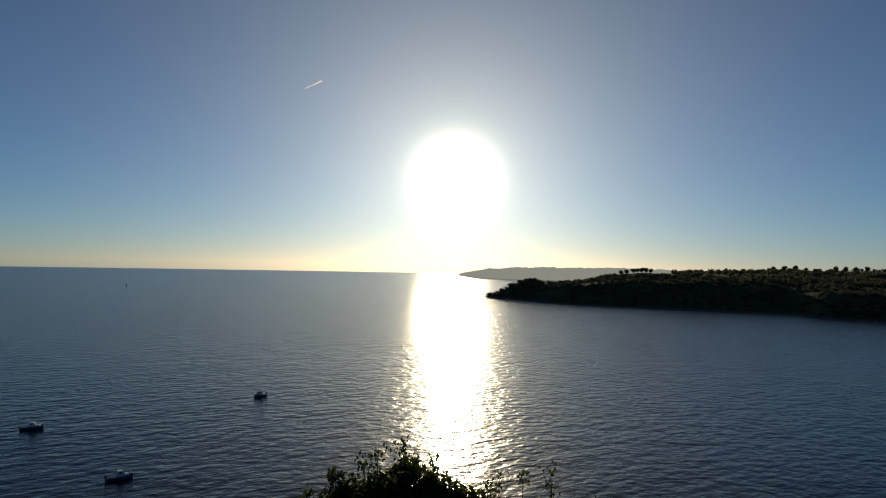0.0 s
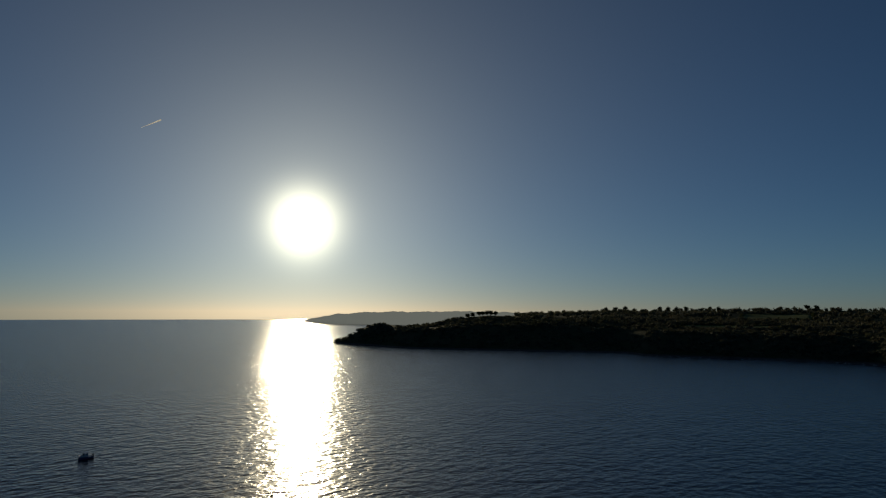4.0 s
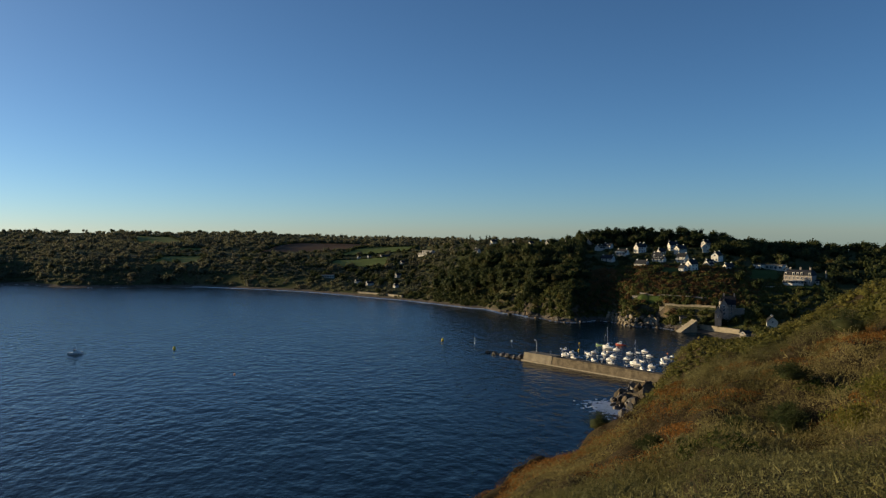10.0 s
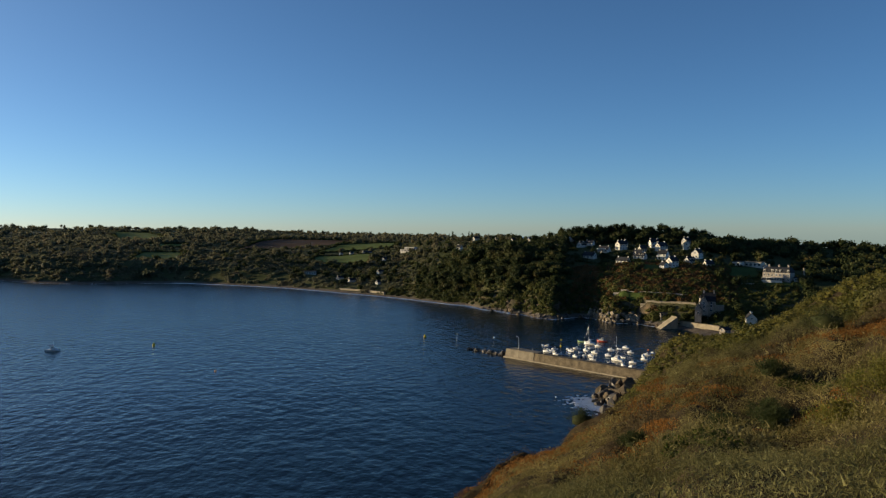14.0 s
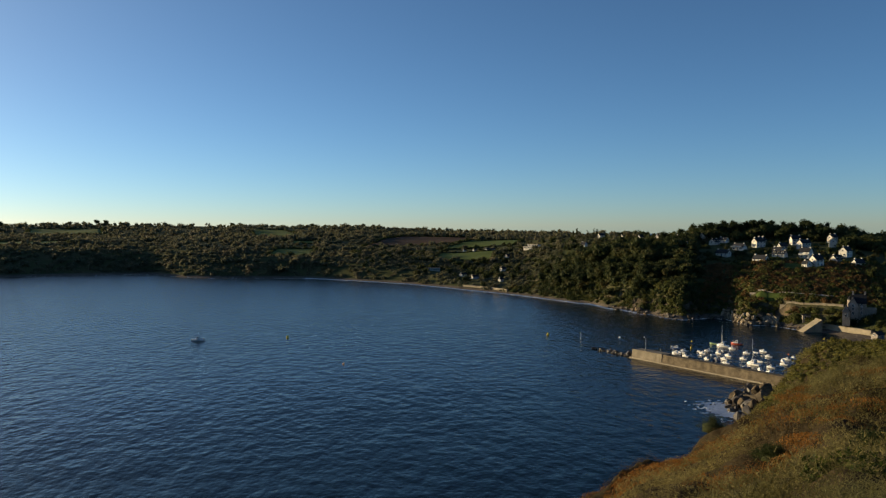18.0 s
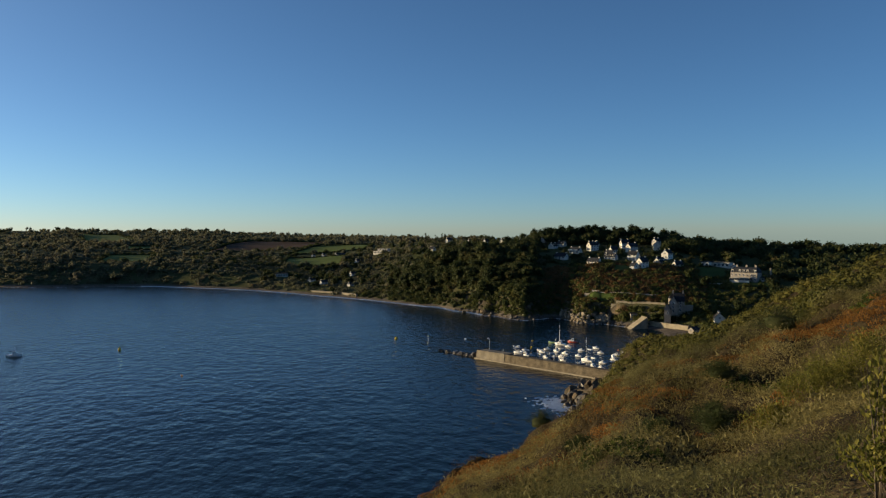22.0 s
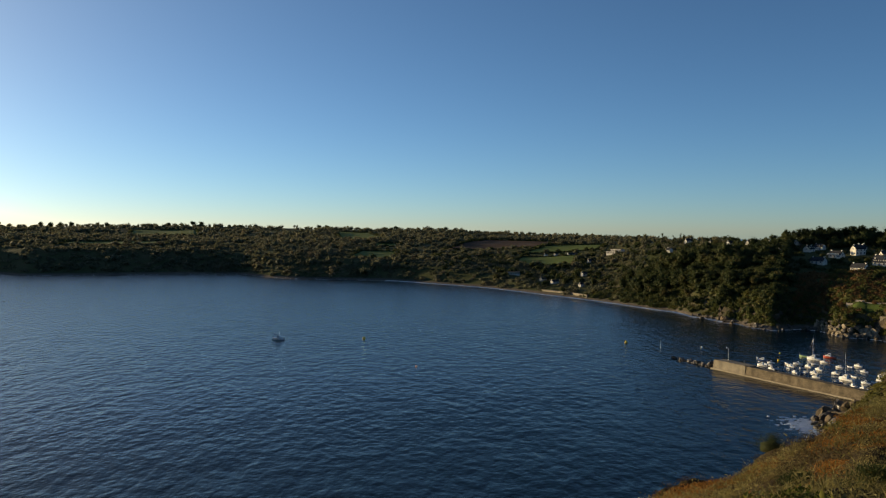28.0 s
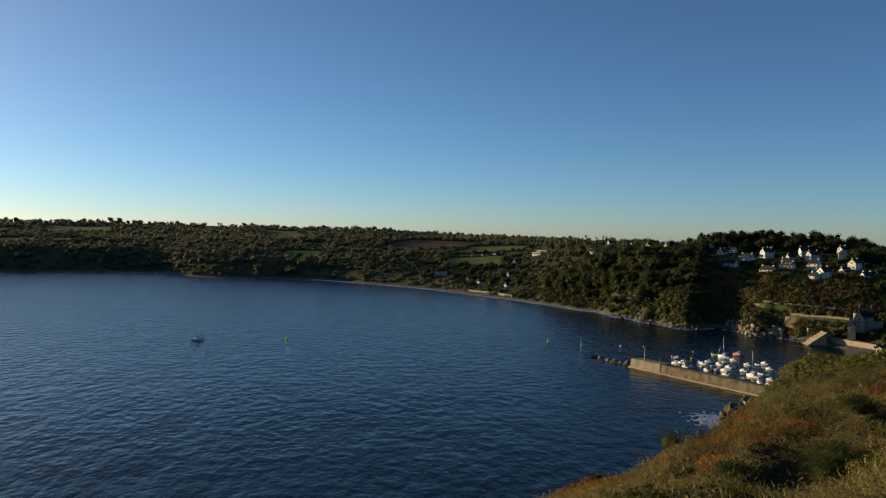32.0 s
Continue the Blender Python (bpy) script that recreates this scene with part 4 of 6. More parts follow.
def dome(rng, radius, height, leaves, leaf, twigs=0.0, core_faces=1):
    """A low shrub: a dim core under leaf clumps (twigs: thin sprigs of that width to length instead, some standing clear)."""
    iv, itf = ico(max(1, core_faces))
    core = iv * [radius * 0.8, radius * 0.8, height * 0.72] * rng.uniform(0.85, 1.1, (len(iv), 1))
    core[:, 2] = np.maximum(core[:, 2], -0.1)
    d = unit(rng, leaves)
    d[:, 2] = np.abs(d[:, 2])
    lump = 1 + 0.22 * np.sin(d[:, :1] * 5 + rng.uniform(0, 6)) * np.cos(d[:, 1:2] * 6)
    p = d * [radius, radius, height] * rng.uniform(0.75, 1.05, (leaves, 1)) * lump
    if twigs:
        p *= rng.uniform(0.5, 1.0, (leaves, 1)) ** 0.6
        up = d * 0.5 + [0, 0, 0.15] + rng.normal(size=d.shape) * 0.75
        up /= np.linalg.norm(up, axis=1, keepdims=True)
        side = np.cross(up, unit(rng, leaves))
        side /= np.linalg.norm(side, axis=1, keepdims=True)
        L = leaf * rng.uniform(0.5, 1.5, (leaves, 1)) ** 1.5
        v = np.stack([p + up * L, p - up * L * 0.4 + side * L * twigs, p - up * L * 0.4 - side * L * twigs], 1).reshape(-1, 3)
    else:
        v = leaf_tris(rng, p, d, leaf)
    if not core_faces:
        return v, np.arange(leaves * 3).reshape(-1, 3)
    return np.concatenate([core, v]), np.concatenate([itf, np.arange(leaves * 3).reshape(-1, 3) + len(core)])


def tuft(rng, radius, height, blades, leaf, wide=0.34):
    """A patch of low wiry growth: many short blades and sprigs standing on a disc."""
    a, q = rng.uniform(0, 2 * np.pi, blades), np.sqrt(rng.random(blades))
    p = np.stack([np.cos(a) * q * radius, np.sin(a) * q * radius, rng.random(blades) * height * (1.15 - q * q)], 1)
    up = rng.normal(size=(blades, 3)) * 0.55 + [0, 0, 0.75]
    up /= np.linalg.norm(up, axis=1, keepdims=True)
    side = np.cross(up, unit(rng, blades))
    side /= np.linalg.norm(side, axis=1, keepdims=True)
    L = leaf * rng.uniform(0.6, 1.5, (blades, 1))
    v = np.stack([p + up * L, p - up * L * 0.5 + side * L * wide, p - up * L * 0.5 - side * L * wide], 1).reshape(-1, 3)
    return v, np.arange(blades * 3).reshape(-1, 3)


def scatter(templates, pos, scale, rng, squash=None):
    """Joins turned and scaled copies of the templates at the places given."""
    vs, fs, o = [], [], 0
    which = rng.integers(0, len(templates), len(pos))
    for k, (tv, tf) in enumerate(templates):
        sel = np.where(which == k)[0]
        if not len(sel):
            continue
        a = rng.uniform(0, 2 * np.pi, len(sel))
        c, s = np.cos(a)[:, None], np.sin(a)[:, None]
        sc = scale[sel][:, None]
        sz = sc * rng.uniform(0.8, 1.25, (len(sel), 1))
        x = (tv[None, :, 0] * c - tv[None, :, 1] * s) * sc + pos[sel, 0:1]
        y = (tv[None, :, 0] * s + tv[None, :, 1] * c) * sc + pos[sel, 1:2]
        z = tv[None, :, 2] * sz + pos[sel, 2:3]
        vs.append(np.stack([x, y, z], -1).reshape(-1, 3))
        fs.append((tf[None] + (np.arange(len(sel)) * len(tv))[:, None, None]).reshape(-1, 3) + o)
        o += len(sel) * len(tv)
    return np.concatenate(vs), np.concatenate(fs)


def place(az, r, up=0.0):
    x, y = at(np.asarray(az, float), np.asarray(r, float))
    return np.stack([x, y, land(x, y) + up], 1)


# fields: bearings and distances of the corners (near left, near right, far right, far left)
FIELDS = {
    "pasture": ((3.4, 850, 8.3, 835, 8.6, 950, 4.0, 955), "G"),
    "meadow": ((4.0, 1010, 10.2, 1020, 10.7, 1150, 6.0, 1130), "G"),
    "ploughed_field": ((-2.0, 1090, 5.5, 1120, 8.2, 1300, 1.0, 1380), "B"),
    "hill_pasture": ((-9.4, 880, -5.9, 890, -5.6, 1010, -8.6, 1020), "G"),
    "upper_meadow": ((-10.2, 1330, -6.4, 1300, -8.0, 1620, -10.6, 1650), "G"),
    "narrow_meadow": ((-8.2, 1120, -5.6, 1120, -5.6, 1185, -8.2, 1190), "G"),
    "headland_pasture": ((-30.2, 1170, -23.0, 1180, -22.6, 1280, -29.4, 1260), "G"),
    "ridge_pasture": ((-25.6, 1560, -20.8, 1560, -20.8, 1720, -25.4, 1720), "G"),
}


# mown grass round the houses, given likewise
TERRACE = (29.2, 30.0, 31.8, 33.2), (444, 441.5, 436.5, 432.5)
ROADSIDE = (27.2, 28.3, 29.8, 31.4, 32.6), (456, 452.5, 448, 446, 445)
LAWNS = {
    "garden_lawn": (27.6, 450.5, 32.4, 439.5, 32.4, 443.5, 27.6, 453.5),
    "village_lawn": (29.2, 492, 32.0, 494, 32.0, 508, 29.4, 506),
    "bungalow_lawn": (35.4, 494, 37.6, 506, 37.2, 532, 35.5, 520),
    "hotel_lawn": (37.8, 478, 40.5, 478, 40.5, 486, 37.8, 486),
}


def in_quad(az, r, q):
    px, py = np.array(q[0::2]), np.array(q[1::2])
    inside = np.ones(len(az), bool)
    for i in range(4):
        j = (i + 1) % 4
        inside &= ((px[j] - px[i]) * (r - py[i]) / 100 - (py[j] - py[i]) / 100 * (az - px[i])) >= 0
    return inside


M_PASTURE = mat("pasture_grass", [(0.085, 0.115, 0.032), (0.125, 0.16, 0.05)], 0.015, 0.95, 30, 0.4, 0.3, spec=0.03)
M_LAWN = mat("mown_lawn", [(0.045, 0.068, 0.02), (0.07, 0.095, 0.03)], 0.05, 0.95, 20, 0.4, 0.1, spec=0.03)
M_PLOUGH = mat("ploughed_soil", [(0.055, 0.035, 0.025), (0.10, 0.065, 0.045)], 0.02, 0.95, 25, 0.5, 0.3, spec=0.03)


def build_field(name, q, kind):
    n = 14
    u, v = np.meshgrid(np.linspace(0, 1, n), np.linspace(0, 1, n), indexing="ij")
    a = (q[0] * (1 - u) + q[2] * u) * (1 - v) + (q[6] * (1 - u) + q[4] * u) * v
    r = (q[1] * (1 - u) + q[3] * u) * (1 - v) + (q[7] * (1 - u) + q[5] * u) * v
    p = place(a.ravel(), r.ravel(), 0.4)
    idx = np.arange(n * n).reshape(n, n)
    f = np.stack([idx[:-1, :-1], idx[1:, :-1], idx[1:, 1:], idx[:-1, 1:]], -1).reshape(-1, 4)
    low = p.copy()
    low[:, 2] -= 3.0
    rim = np.concatenate([idx[:, 0], idx[-1, 1:], idx[-2::-1, -1], idx[0, -2:0:-1]])
    m = len(rim)
    side = np.stack([rim, rim + n * n, np.roll(rim, -1) + n * n, np.roll(rim, -1)], 1)
    ob = mesh_ob(name, np.concatenate([p, low]), np.concatenate([f, side]), {"B": M_PLOUGH, "L": M_LAWN}.get(kind, M_PASTURE), smooth=True)
    tagged(ob, "mown green lawn in a hillside garden" if kind == "L" else "green grass pasture between dark hedges" if kind == "G" else "brown ploughed field on the hillside above the bay", "field", kind="structure")


for key, (quad, kind) in FIELDS.items():
    build_field(key, quad, kind)
for key, quad in LAWNS.items():
    build_field(key, quad, "L")

# clearings in the woods: village gardens and lawns, bearing span and distance span
OPEN = [(23.8, 36.0, 425, 512), (23.5, 31.6, 508, 622), (31.0, 35.8, 500, 590), (35.8, 40.5, 425, 545), (27.5, 35.5, 392, 450), (35.5, 40, 380, 425)]
# the houses' plots: place, ridge length, depth, bearing of the ridge, storeys, dormers
VILLAGE = [(255, 621, 9.5, 7, 68, 1, 0), (253, 549, 11, 7.5, 53, 1, 2), (273, 519, 12, 8, 76, 2, 0), (255, 512, 13, 8, 150, 1, 0), (234, 493, 14, 7, 150, 1, 0), (240, 453, 13.5, 7.5, 152, 1, 0), (302, 520, 10, 8, 98, 2, 0),
           (296, 499, 12, 8, 76, 2, 0), (274, 459, 10, 8, 148, 2, 0), (281, 437, 11, 8, 70, 1, 2), (303, 462, 11, 8, 60, 2, 0), (285, 422, 9, 7, 83, 1, 0)]
FAR_VILLAGE = [(321, 504, 10, 8, 30, 2, 0), (261, 468, 13, 7, 148, 1, 3), (283, 504, 8, 7, 88, 1, 0), (326, 418, 6, 5, 30, 1, 0), (198, 725, 8, 7, 150, 2, 0), (265, 892, 12, 8, 70, 2, 0), (280, 851, 10, 8, 58, 1, 0), (216, 670, 10, 8, 60, 1, 0),
               (231, 615, 8, 7, 60, 1, 0), (270, 711, 8, 7, 58, 1, 0), (137, 831, 7, 6, 60, 1, 0), (265, 595, 9, 7, 53, 1, 0), (268, 758, 9, 7, 60, 1, 0), (227, 544, 9, 7, 150, 1, 0), (266, 560, 10, 7, 148, 1, 1), (286, 540, 10, 7, 62, 1, 0), (270, 486, 10, 7, 150, 1, 0), (332, 522, 9, 7, 70, 2, 0), (311, 538, 9, 7, 150, 1, 0)]
SHORE_HOUSES = [(115, 724, 10, 7, 60, 1, 0), (79, 667, 10, 7, 58, 1, 0), (71, 692, 9, 6, 53, 1, 0), (114, 962, 7, 6, 58, 1, 0), (133, 947, 22, 7, 58, 1, 0), (98, 630, 6, 5, 58, 1, 0), (101, 966, 6, 5, 58, 1, 0)]


def plots():
    """Bearing, half width and distance of every plot that stays in view below its house."""
    out = []
    for x, y, L, *_ in VILLAGE + FAR_VILLAGE + SHORE_HOUSES + [(182, 907, 26), (325.4, 430.9, 15), (46, 737, 13), (262, 428, 12)]:
        r = math.hypot(x, y)
        out.append((math.degrees(math.atan2(x, y)), math.degrees(L * 0.55 / r), r))
    return out


def keep_wood(az, r):
    k = np.ones(len(az), bool)
    for q, _ in FIELDS.values():
        k &= ~in_quad(az, r, q)
    for a0, a1, r0, r1 in OPEN:
        k &= ~((az > a0) & (az < a1) & (r > r0) & (r < r1))
    for a, w, q in plots():
        k &= ~((np.abs(az - a) < w) & (r > q - 38) & (r < q + 7))
    return k


# distance haze put into the leaf colour: paler and greyer than the near woods
M_HAZED_WOOD = leaf_mat("haze_paled_wood", [(0.07, 0.078, 0.05), (0.1, 0.107, 0.068), (0.132, 0.126, 0.082), (0.155, 0.13, 0.088)], calm=0.85, tree=0.05)
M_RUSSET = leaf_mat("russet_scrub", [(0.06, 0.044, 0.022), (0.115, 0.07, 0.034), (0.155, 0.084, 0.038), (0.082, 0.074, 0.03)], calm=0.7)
M_GARDEN = leaf_mat("garden_shrubs", [(0.034, 0.048, 0.017), (0.062, 0.082, 0.026), (0.095, 0.098, 0.034), (0.125, 0.098, 0.04)], calm=0.7, tree=0.2)


def woodland():
    rng = np.random.default_rng(11)
    near = [crown(rng, rng.uniform(4.2, 6.0), rng.uniform(6, 10), 0.3, 14, 560, 0.42) for _ in range(6)]
    mid = [crown(rng, rng.uniform(5, 7), rng.uniform(4.5, 7), 0.2, 8, 96, 0.9) for _ in range(6)]
    far = [crown(rng, rng.uniform(6, 9), rng.uniform(4.5, 7), 0.2, 5, 44, 1.5) for _ in range(6)]
    low = [dome(rng, rng.uniform(1.6, 2.6), rng.uniform(1.2, 2.2), 66, 0.52) for _ in range(5)]

    mat_low = [dome(rng, rng.uniform(1.8, 2.8), rng.uniform(1.2, 2.0), 45, 0.8) for _ in range(5)]

    def grow(name, templates, n, az0, az1, r0, r1, size, label, density=None, offset=12, clear=True, material=None, yards=False, band=None):
        az = rng.uniform(az0, az1, n)
        r = np.sqrt(rng.uniform(r0 ** 2, r1 ** 2, n)) if band is None else shore(az) + rng.uniform(*band, n)
        k = (keep_wood(az, r) if clear else ~np.isnan(r)) & (r > shore(az) + offset)
        for q in LAWNS.values():
            k &= ~in_quad(az, r, q)
        # the garden walls stay clear of growth in front
        for azs, rs in (TERRACE, ROADSIDE):
            w = np.interp(az, azs, rs)
            k &= ~((az > azs[0] - 0.1) & (az < azs[-1] + 0.1) & (r > w - 2.6) & (r < w + 0.8))
        if yards:
            for a, w, q in plots():
                k &= ~((np.abs(az - a) < w) & (r > q - 16) & (r < q + 6))
        if density is not None:
            k &= rng.random(n) < density(az, r)
        az, r = az[k], r[k]
        p = place(az, r, -0.3)
        k = p[:, 2] > 1.6
        p = p[k]
        s = rng.uniform(*size, len(p))
        v, f = scatter(templates, p, s, rng)
        ob = mesh_ob(name, v, f, material or M_GREEN)
        tagged(ob, label, "wood", kind="stuff")

    def patchy(az, r):
        x, y = at(az, r)
        return np.clip(0.9 + fbm(x, y, 160, 3, 31) * 1.3, 0.45, 1)

    grow("wood", near, 950, 13, 36, 430, 640, (0.4, 1.35), "dense dark autumn trees on a steep promontory", offset=26)
    grow("wood", mid, 720, 33, 52, 570, 790, (0.6, 1.1), "dark wooded valley side behind the village")
    grow("wood", mid, 750, -3, 26, 600, 1000, (0.45, 0.9), "trees and hedges round seaside gardens", patchy)
    grow("wood", mid, 2200, -33, 20, 780, 1500, (0.6, 1.15), "hedgerow trees and copses on farmland", patchy, material=M_HAZED_WOOD)
    grow("wood", far, 2800, -42, 24, 1150, 2000, (0.65, 1.15), "distant woods and hedges along the skyline", patchy, material=M_HAZED_WOOD)
    grow("wood", mid, 260, 39.6, 50, 395, 590, (0.4, 0.95), "dark trees filling the valley below the path", offset=12)
    grow("wood", near, 170, 23, 34, 622, 700, (0.75, 1.2), "dark trees crowning the village hill")
    grow("scrub", low, 1500, 24, 36, 436, 512, (0.5, 1.1), "russet autumn scrub on the slope below the village", clear=False, material=M_RUSSET)
    grow("scrub", low, 900, 23.5, 38.5, 500, 625, (0.5, 1.3), "hedges and garden shrubs between the village houses", lambda a, q: 1.0 * (fbm(*at(a, q), 18, 2, 77) > 0.0), clear=False, yards=True)
    grow("wood", near, 140, 23.5, 38.5, 512, 620, (0.22, 0.48), "small garden trees between the village houses", clear=False, yards=True)
    grow("wood", near, 240, 12, 24, 480, 640, (0.6, 1.1), "trees on the hillside above the beach")
    grow("scrub", low, 3000, 9, 29, 430, 600, (0.6, 1.5), "ivy and bramble scrub on the cliff slopes", offset=7)
    grow("scrub", mat_low, 5200, -20, 13.5, 560, 960, (0.6, 1.4), "gorse and bramble scrub on low bluffs above the beach", offset=6, material=M_HAZED_WOOD)
    grow("scrub", low, 2200, 26, 40, 385, 520, (0.5, 1.3), "garden shrubs and bramble above the harbour", material=M_GARDEN, density=lambda a, q: 0.85 * (fbm(*at(a, q), 30, 2, 71) > -0.4), offset=4, clear=False)
    grow("scrub", low, 1900, 13, 31.2, 0, 0, (0.45, 1.05), "ivy and bramble hanging down the harbour cliff", material=M_GARDEN, density=lambda a, q: 0.2 + 0.75 * (fbm(*at(a, q), 14, 2, 79) > 0.0), offset=4, clear=False, band=(4, 27))
    grow("scrub", mat_low, 3600, -56, -16, 930, 1350, (0.8, 2.0), "low scrub on shaded headland slopes", offset=12, material=M_HAZED_WOOD)


woodland()


def hedges():
    """Dark hedge banks round the fields."""
    rng = np.random.default_rng(61)
    tmpl = [dome(rng, rng.uniform(1.8, 2.6), rng.uniform(1.4, 2.2), 40, 0.8) for _ in range(5)]
    for q, _ in FIELDS.values():
        az, r = [], []
        for i in range(4):
            a0, r0, a1, r1 = q[2 * i], q[2 * i + 1], q[(2 * i + 2) % 8], q[(2 * i + 3) % 8]
            (x0, y0), (x1, y1) = at(a0, r0), at(a1, r1)
            n = int(math.hypot(x1 - x0, y1 - y0) / 2.6)
            f = np.linspace(0, 1, n) + rng.normal(0, 0.004, n)
            az += list(a0 + (a1 - a0) * f)
            r += list(r0 + (r1 - r0) * f + rng.normal(0, 0.8, n))
        p = place(np.array(az), np.array(r), -0.2)
        v, f = scatter(tmpl, p, rng.choice((0.7, 0.9, 1.0, 1.2, 1.9), len(p)) * rng.uniform(0.8, 1.1, len(p)), rng)
        tagged(mesh_ob("hedge", v, f, M_GREEN), "dark overgrown hedge round a field", "hedge", kind="stuff")


hedges()


# the heath below the path
M_HEATH = leaf_mat("dry_heath", [(0.072, 0.066, 0.024), (0.12, 0.110, 0.047), (0.188, 0.172, 0.086), (0.079, 0.08, 0.026)], calm=0.75, tree=0.35, patch=(0.2, (0.24, 0.24, 0.2), (0.78, 0.74, 0.74)), grain=7.0)
M_HEATHER_SHADE = leaf_mat("heather_and_bank_shade", [(0.022, 0.014, 0.007), (0.046, 0.026, 0.012), (0.075, 0.043, 0.018), (0.03, 0.024, 0.01)], grain=7.0)
M_CLUMP = leaf_mat("leafless_scrub", [(0.05, 0.037, 0.02), (0.085, 0.063, 0.034), (0.125, 0.096, 0.055), (0.06, 0.05, 0.024)], calm=0.4, tree=0.35, grain=7.0)
M_BRACKEN = leaf_mat("dead_bracken", [(0.108, 0.047, 0.013), (0.175, 0.08, 0.022), (0.228, 0.112, 0.035), (0.125, 0.066, 0.02)])
M_GORSE = leaf_mat("green_gorse", [(0.042, 0.045, 0.013), (0.075, 0.076, 0.02), (0.12, 0.108, 0.03), (0.065, 0.065, 0.027)])
M_BRAMBLE = leaf_mat("bramble_leaves", [(0.018, 0.03, 0.008), (0.036, 0.058, 0.013), (0.065, 0.085, 0.018), (0.028, 0.036, 0.014)])


# patches that stand out on the slope: place, half length along the slope, half width, growth
PATCHES = [(14.3, 17.2, 1.6, 0.8, "H"), (18.3, 21.6, 2.2, 0.8, "B"), (25.6, 29.8, 1.7, 2.3, "B"), (26.4, 31.6, 1.2, 1.0, "H"), (29.2, 46.8, 1.6, 3.2, "H"), (33.1, 34.4, 1.2, 1.6, "H"),
           (27.4, 42.4, 1.3, 3.0, "B"), (33.0, 47.0, 1.4, 4.0, "B"), (37.9, 45.9, 1.0, 3.6, "B"), (40.2, 57.5, 1.6, 4.2, "B"), (45.4, 50.6, 4.6, 1.9, "B"), (43.6, 44.2, 4.4, 2.2, "B"), (40.8, 37.5, 4.4, 2.2, "B"),
           (37.5, 33.0, 3.6, 1.6, "B"), (16.5, 33.0, 3.0, 1.8, "B"), (20.2, 36.4, 2.6, 2.6, "B"), (24.0, 39.0, 1.2, 3.0, "B"), (24.1, 30.2, 1.0, 0.8, "G"), (19.2, 27.7, 0.8, 1.0, "G"), (11.6, 17.2, 0.7, 0.9, "G"), (31.4, 37.2, 1.3, 1.0, "G"),
           (36.0, 52.0, 1.0, 1.0, "G"), (45.0, 41.0, 2.6, 1.2, "G")]


def heath():
    """Twiggy mounds, bracken, heather and bramble on the slope below the path."""
    rng = np.random.default_rng(23)
    mound0 = [dome(rng, rng.uniform(0.45, 0.75), rng.uniform(0.26, 0.42), 420, 0.03, 0.16, 0) for _ in range(6)]
    mound_mid = [dome(rng, rng.uniform(0.6, 1.0), rng.uniform(0.34, 0.6), 280, 0.055, 0.16, 0) for _ in range(6)]
    mound1 = [dome(rng, rng.uniform(0.9, 1.5), rng.uniform(0.5, 0.9), 205, 0.092, 0.17, 0) for _ in range(6)]
    mound2 = [dome(rng, rng.uniform(1.2, 2.0), rng.uniform(0.6, 1.0), 130, 0.22, 0.2, 0) for _ in range(6)]
    grass = [tuft(rng, rng.uniform(0.4, 0.6), rng.uniform(0.16, 0.26), 260, 0.04, 0.08) for _ in range(5)]
    frond0 = [tuft(rng, rng.uniform(0.5, 0.7), rng.uniform(0.2, 0.3), 300, 0.04, 0.2) for _ in range(5)]
    frond1 = [tuft(rng, rng.uniform(0.7, 1.05), rng.uniform(0.22, 0.34), 170, 0.075, 0.26) for _ in range(5)]
    frond2 = [tuft(rng, rng.uniform(1.2, 1.9), rng.uniform(0.3, 0.5), 90, 0.16, 0.34) for _ in range(5)]
    leafy = [dome(rng, rng.uniform(0.6, 1.0), rng.uniform(0.35, 0.6), 200, 0.07) for _ in range(5)]
    bushy = [dome(rng, rng.uniform(1.2, 1.9), rng.uniform(0.7, 1.15), 44, 0.26) for _ in range(5)]
    fine = [dome(rng, rng.uniform(1.0, 1.6), rng.uniform(0.7, 1.1), 95, 0.14) for _ in range(5)]
    n = 150000
    az = rng.uniform(-10, 75, n)
    r = 3 + rng.random(n) ** 0.62 * 217
    x, y = at(az, r)
    z = land(x, y)
    s, m = (x + y) * 0.7071, (y - x) * 0.7071
    band = fbm(s * 0.16, m, 7.5, 3, 41)
    wide = fbm(s * 0.5, m, 30, 3, 44)
    green = fbm(x, y, 8, 3, 47)
    # 0 twiggy heath, 1 bracken, 2 bramble, 3 gorse, 4 dark heather and bank shade, 5 dry grass
    kind = np.where(band + 0.4 * wide > 0.74, 1, 0)
    kind = np.where((green > 0.66) & (kind == 0) & (r > 24), 2, kind)
    rim = rim_at(az)
    strip = (az < 31.5) & (r > rim - 24 - 6 * band) & (r <= rim - 6)
    kind = np.where(strip & (band > -0.55), 1, kind)
    # the shadow line of the lip bank is drawn with dark heather
    bank = (az < 29.5) & (r > rim - 6) & (r < rim + 5)
    kind = np.where(bank, np.where(green > 0.45, 1, 4), kind)
    kind = np.where((az < 27) & (r >= rim + 5), 1, kind)
    spur = (r > 84) & (az > 28.6)
    kind = np.where(spur, np.where(green > -0.35, 3, 0), kind)
    kind = np.where((az > 43) & (r > 72) & (m > -20) & (band > -0.2), 3, kind)
    wob = 0.5 * green + 0.4 * band
    for px, py, a, b, k in PATCHES:
        u, v = ((x - px) + (y - py)) * 0.7071, ((y - py) - (x - px)) * 0.7071
        kind = np.where((u / a) ** 2 + (v / b) ** 2 < 1.0 + wob, {"H": 4, "B": 1, "G": 2}[k], kind)
    clump = fbm(s * 0.6, m, 3.4, 2, 63)
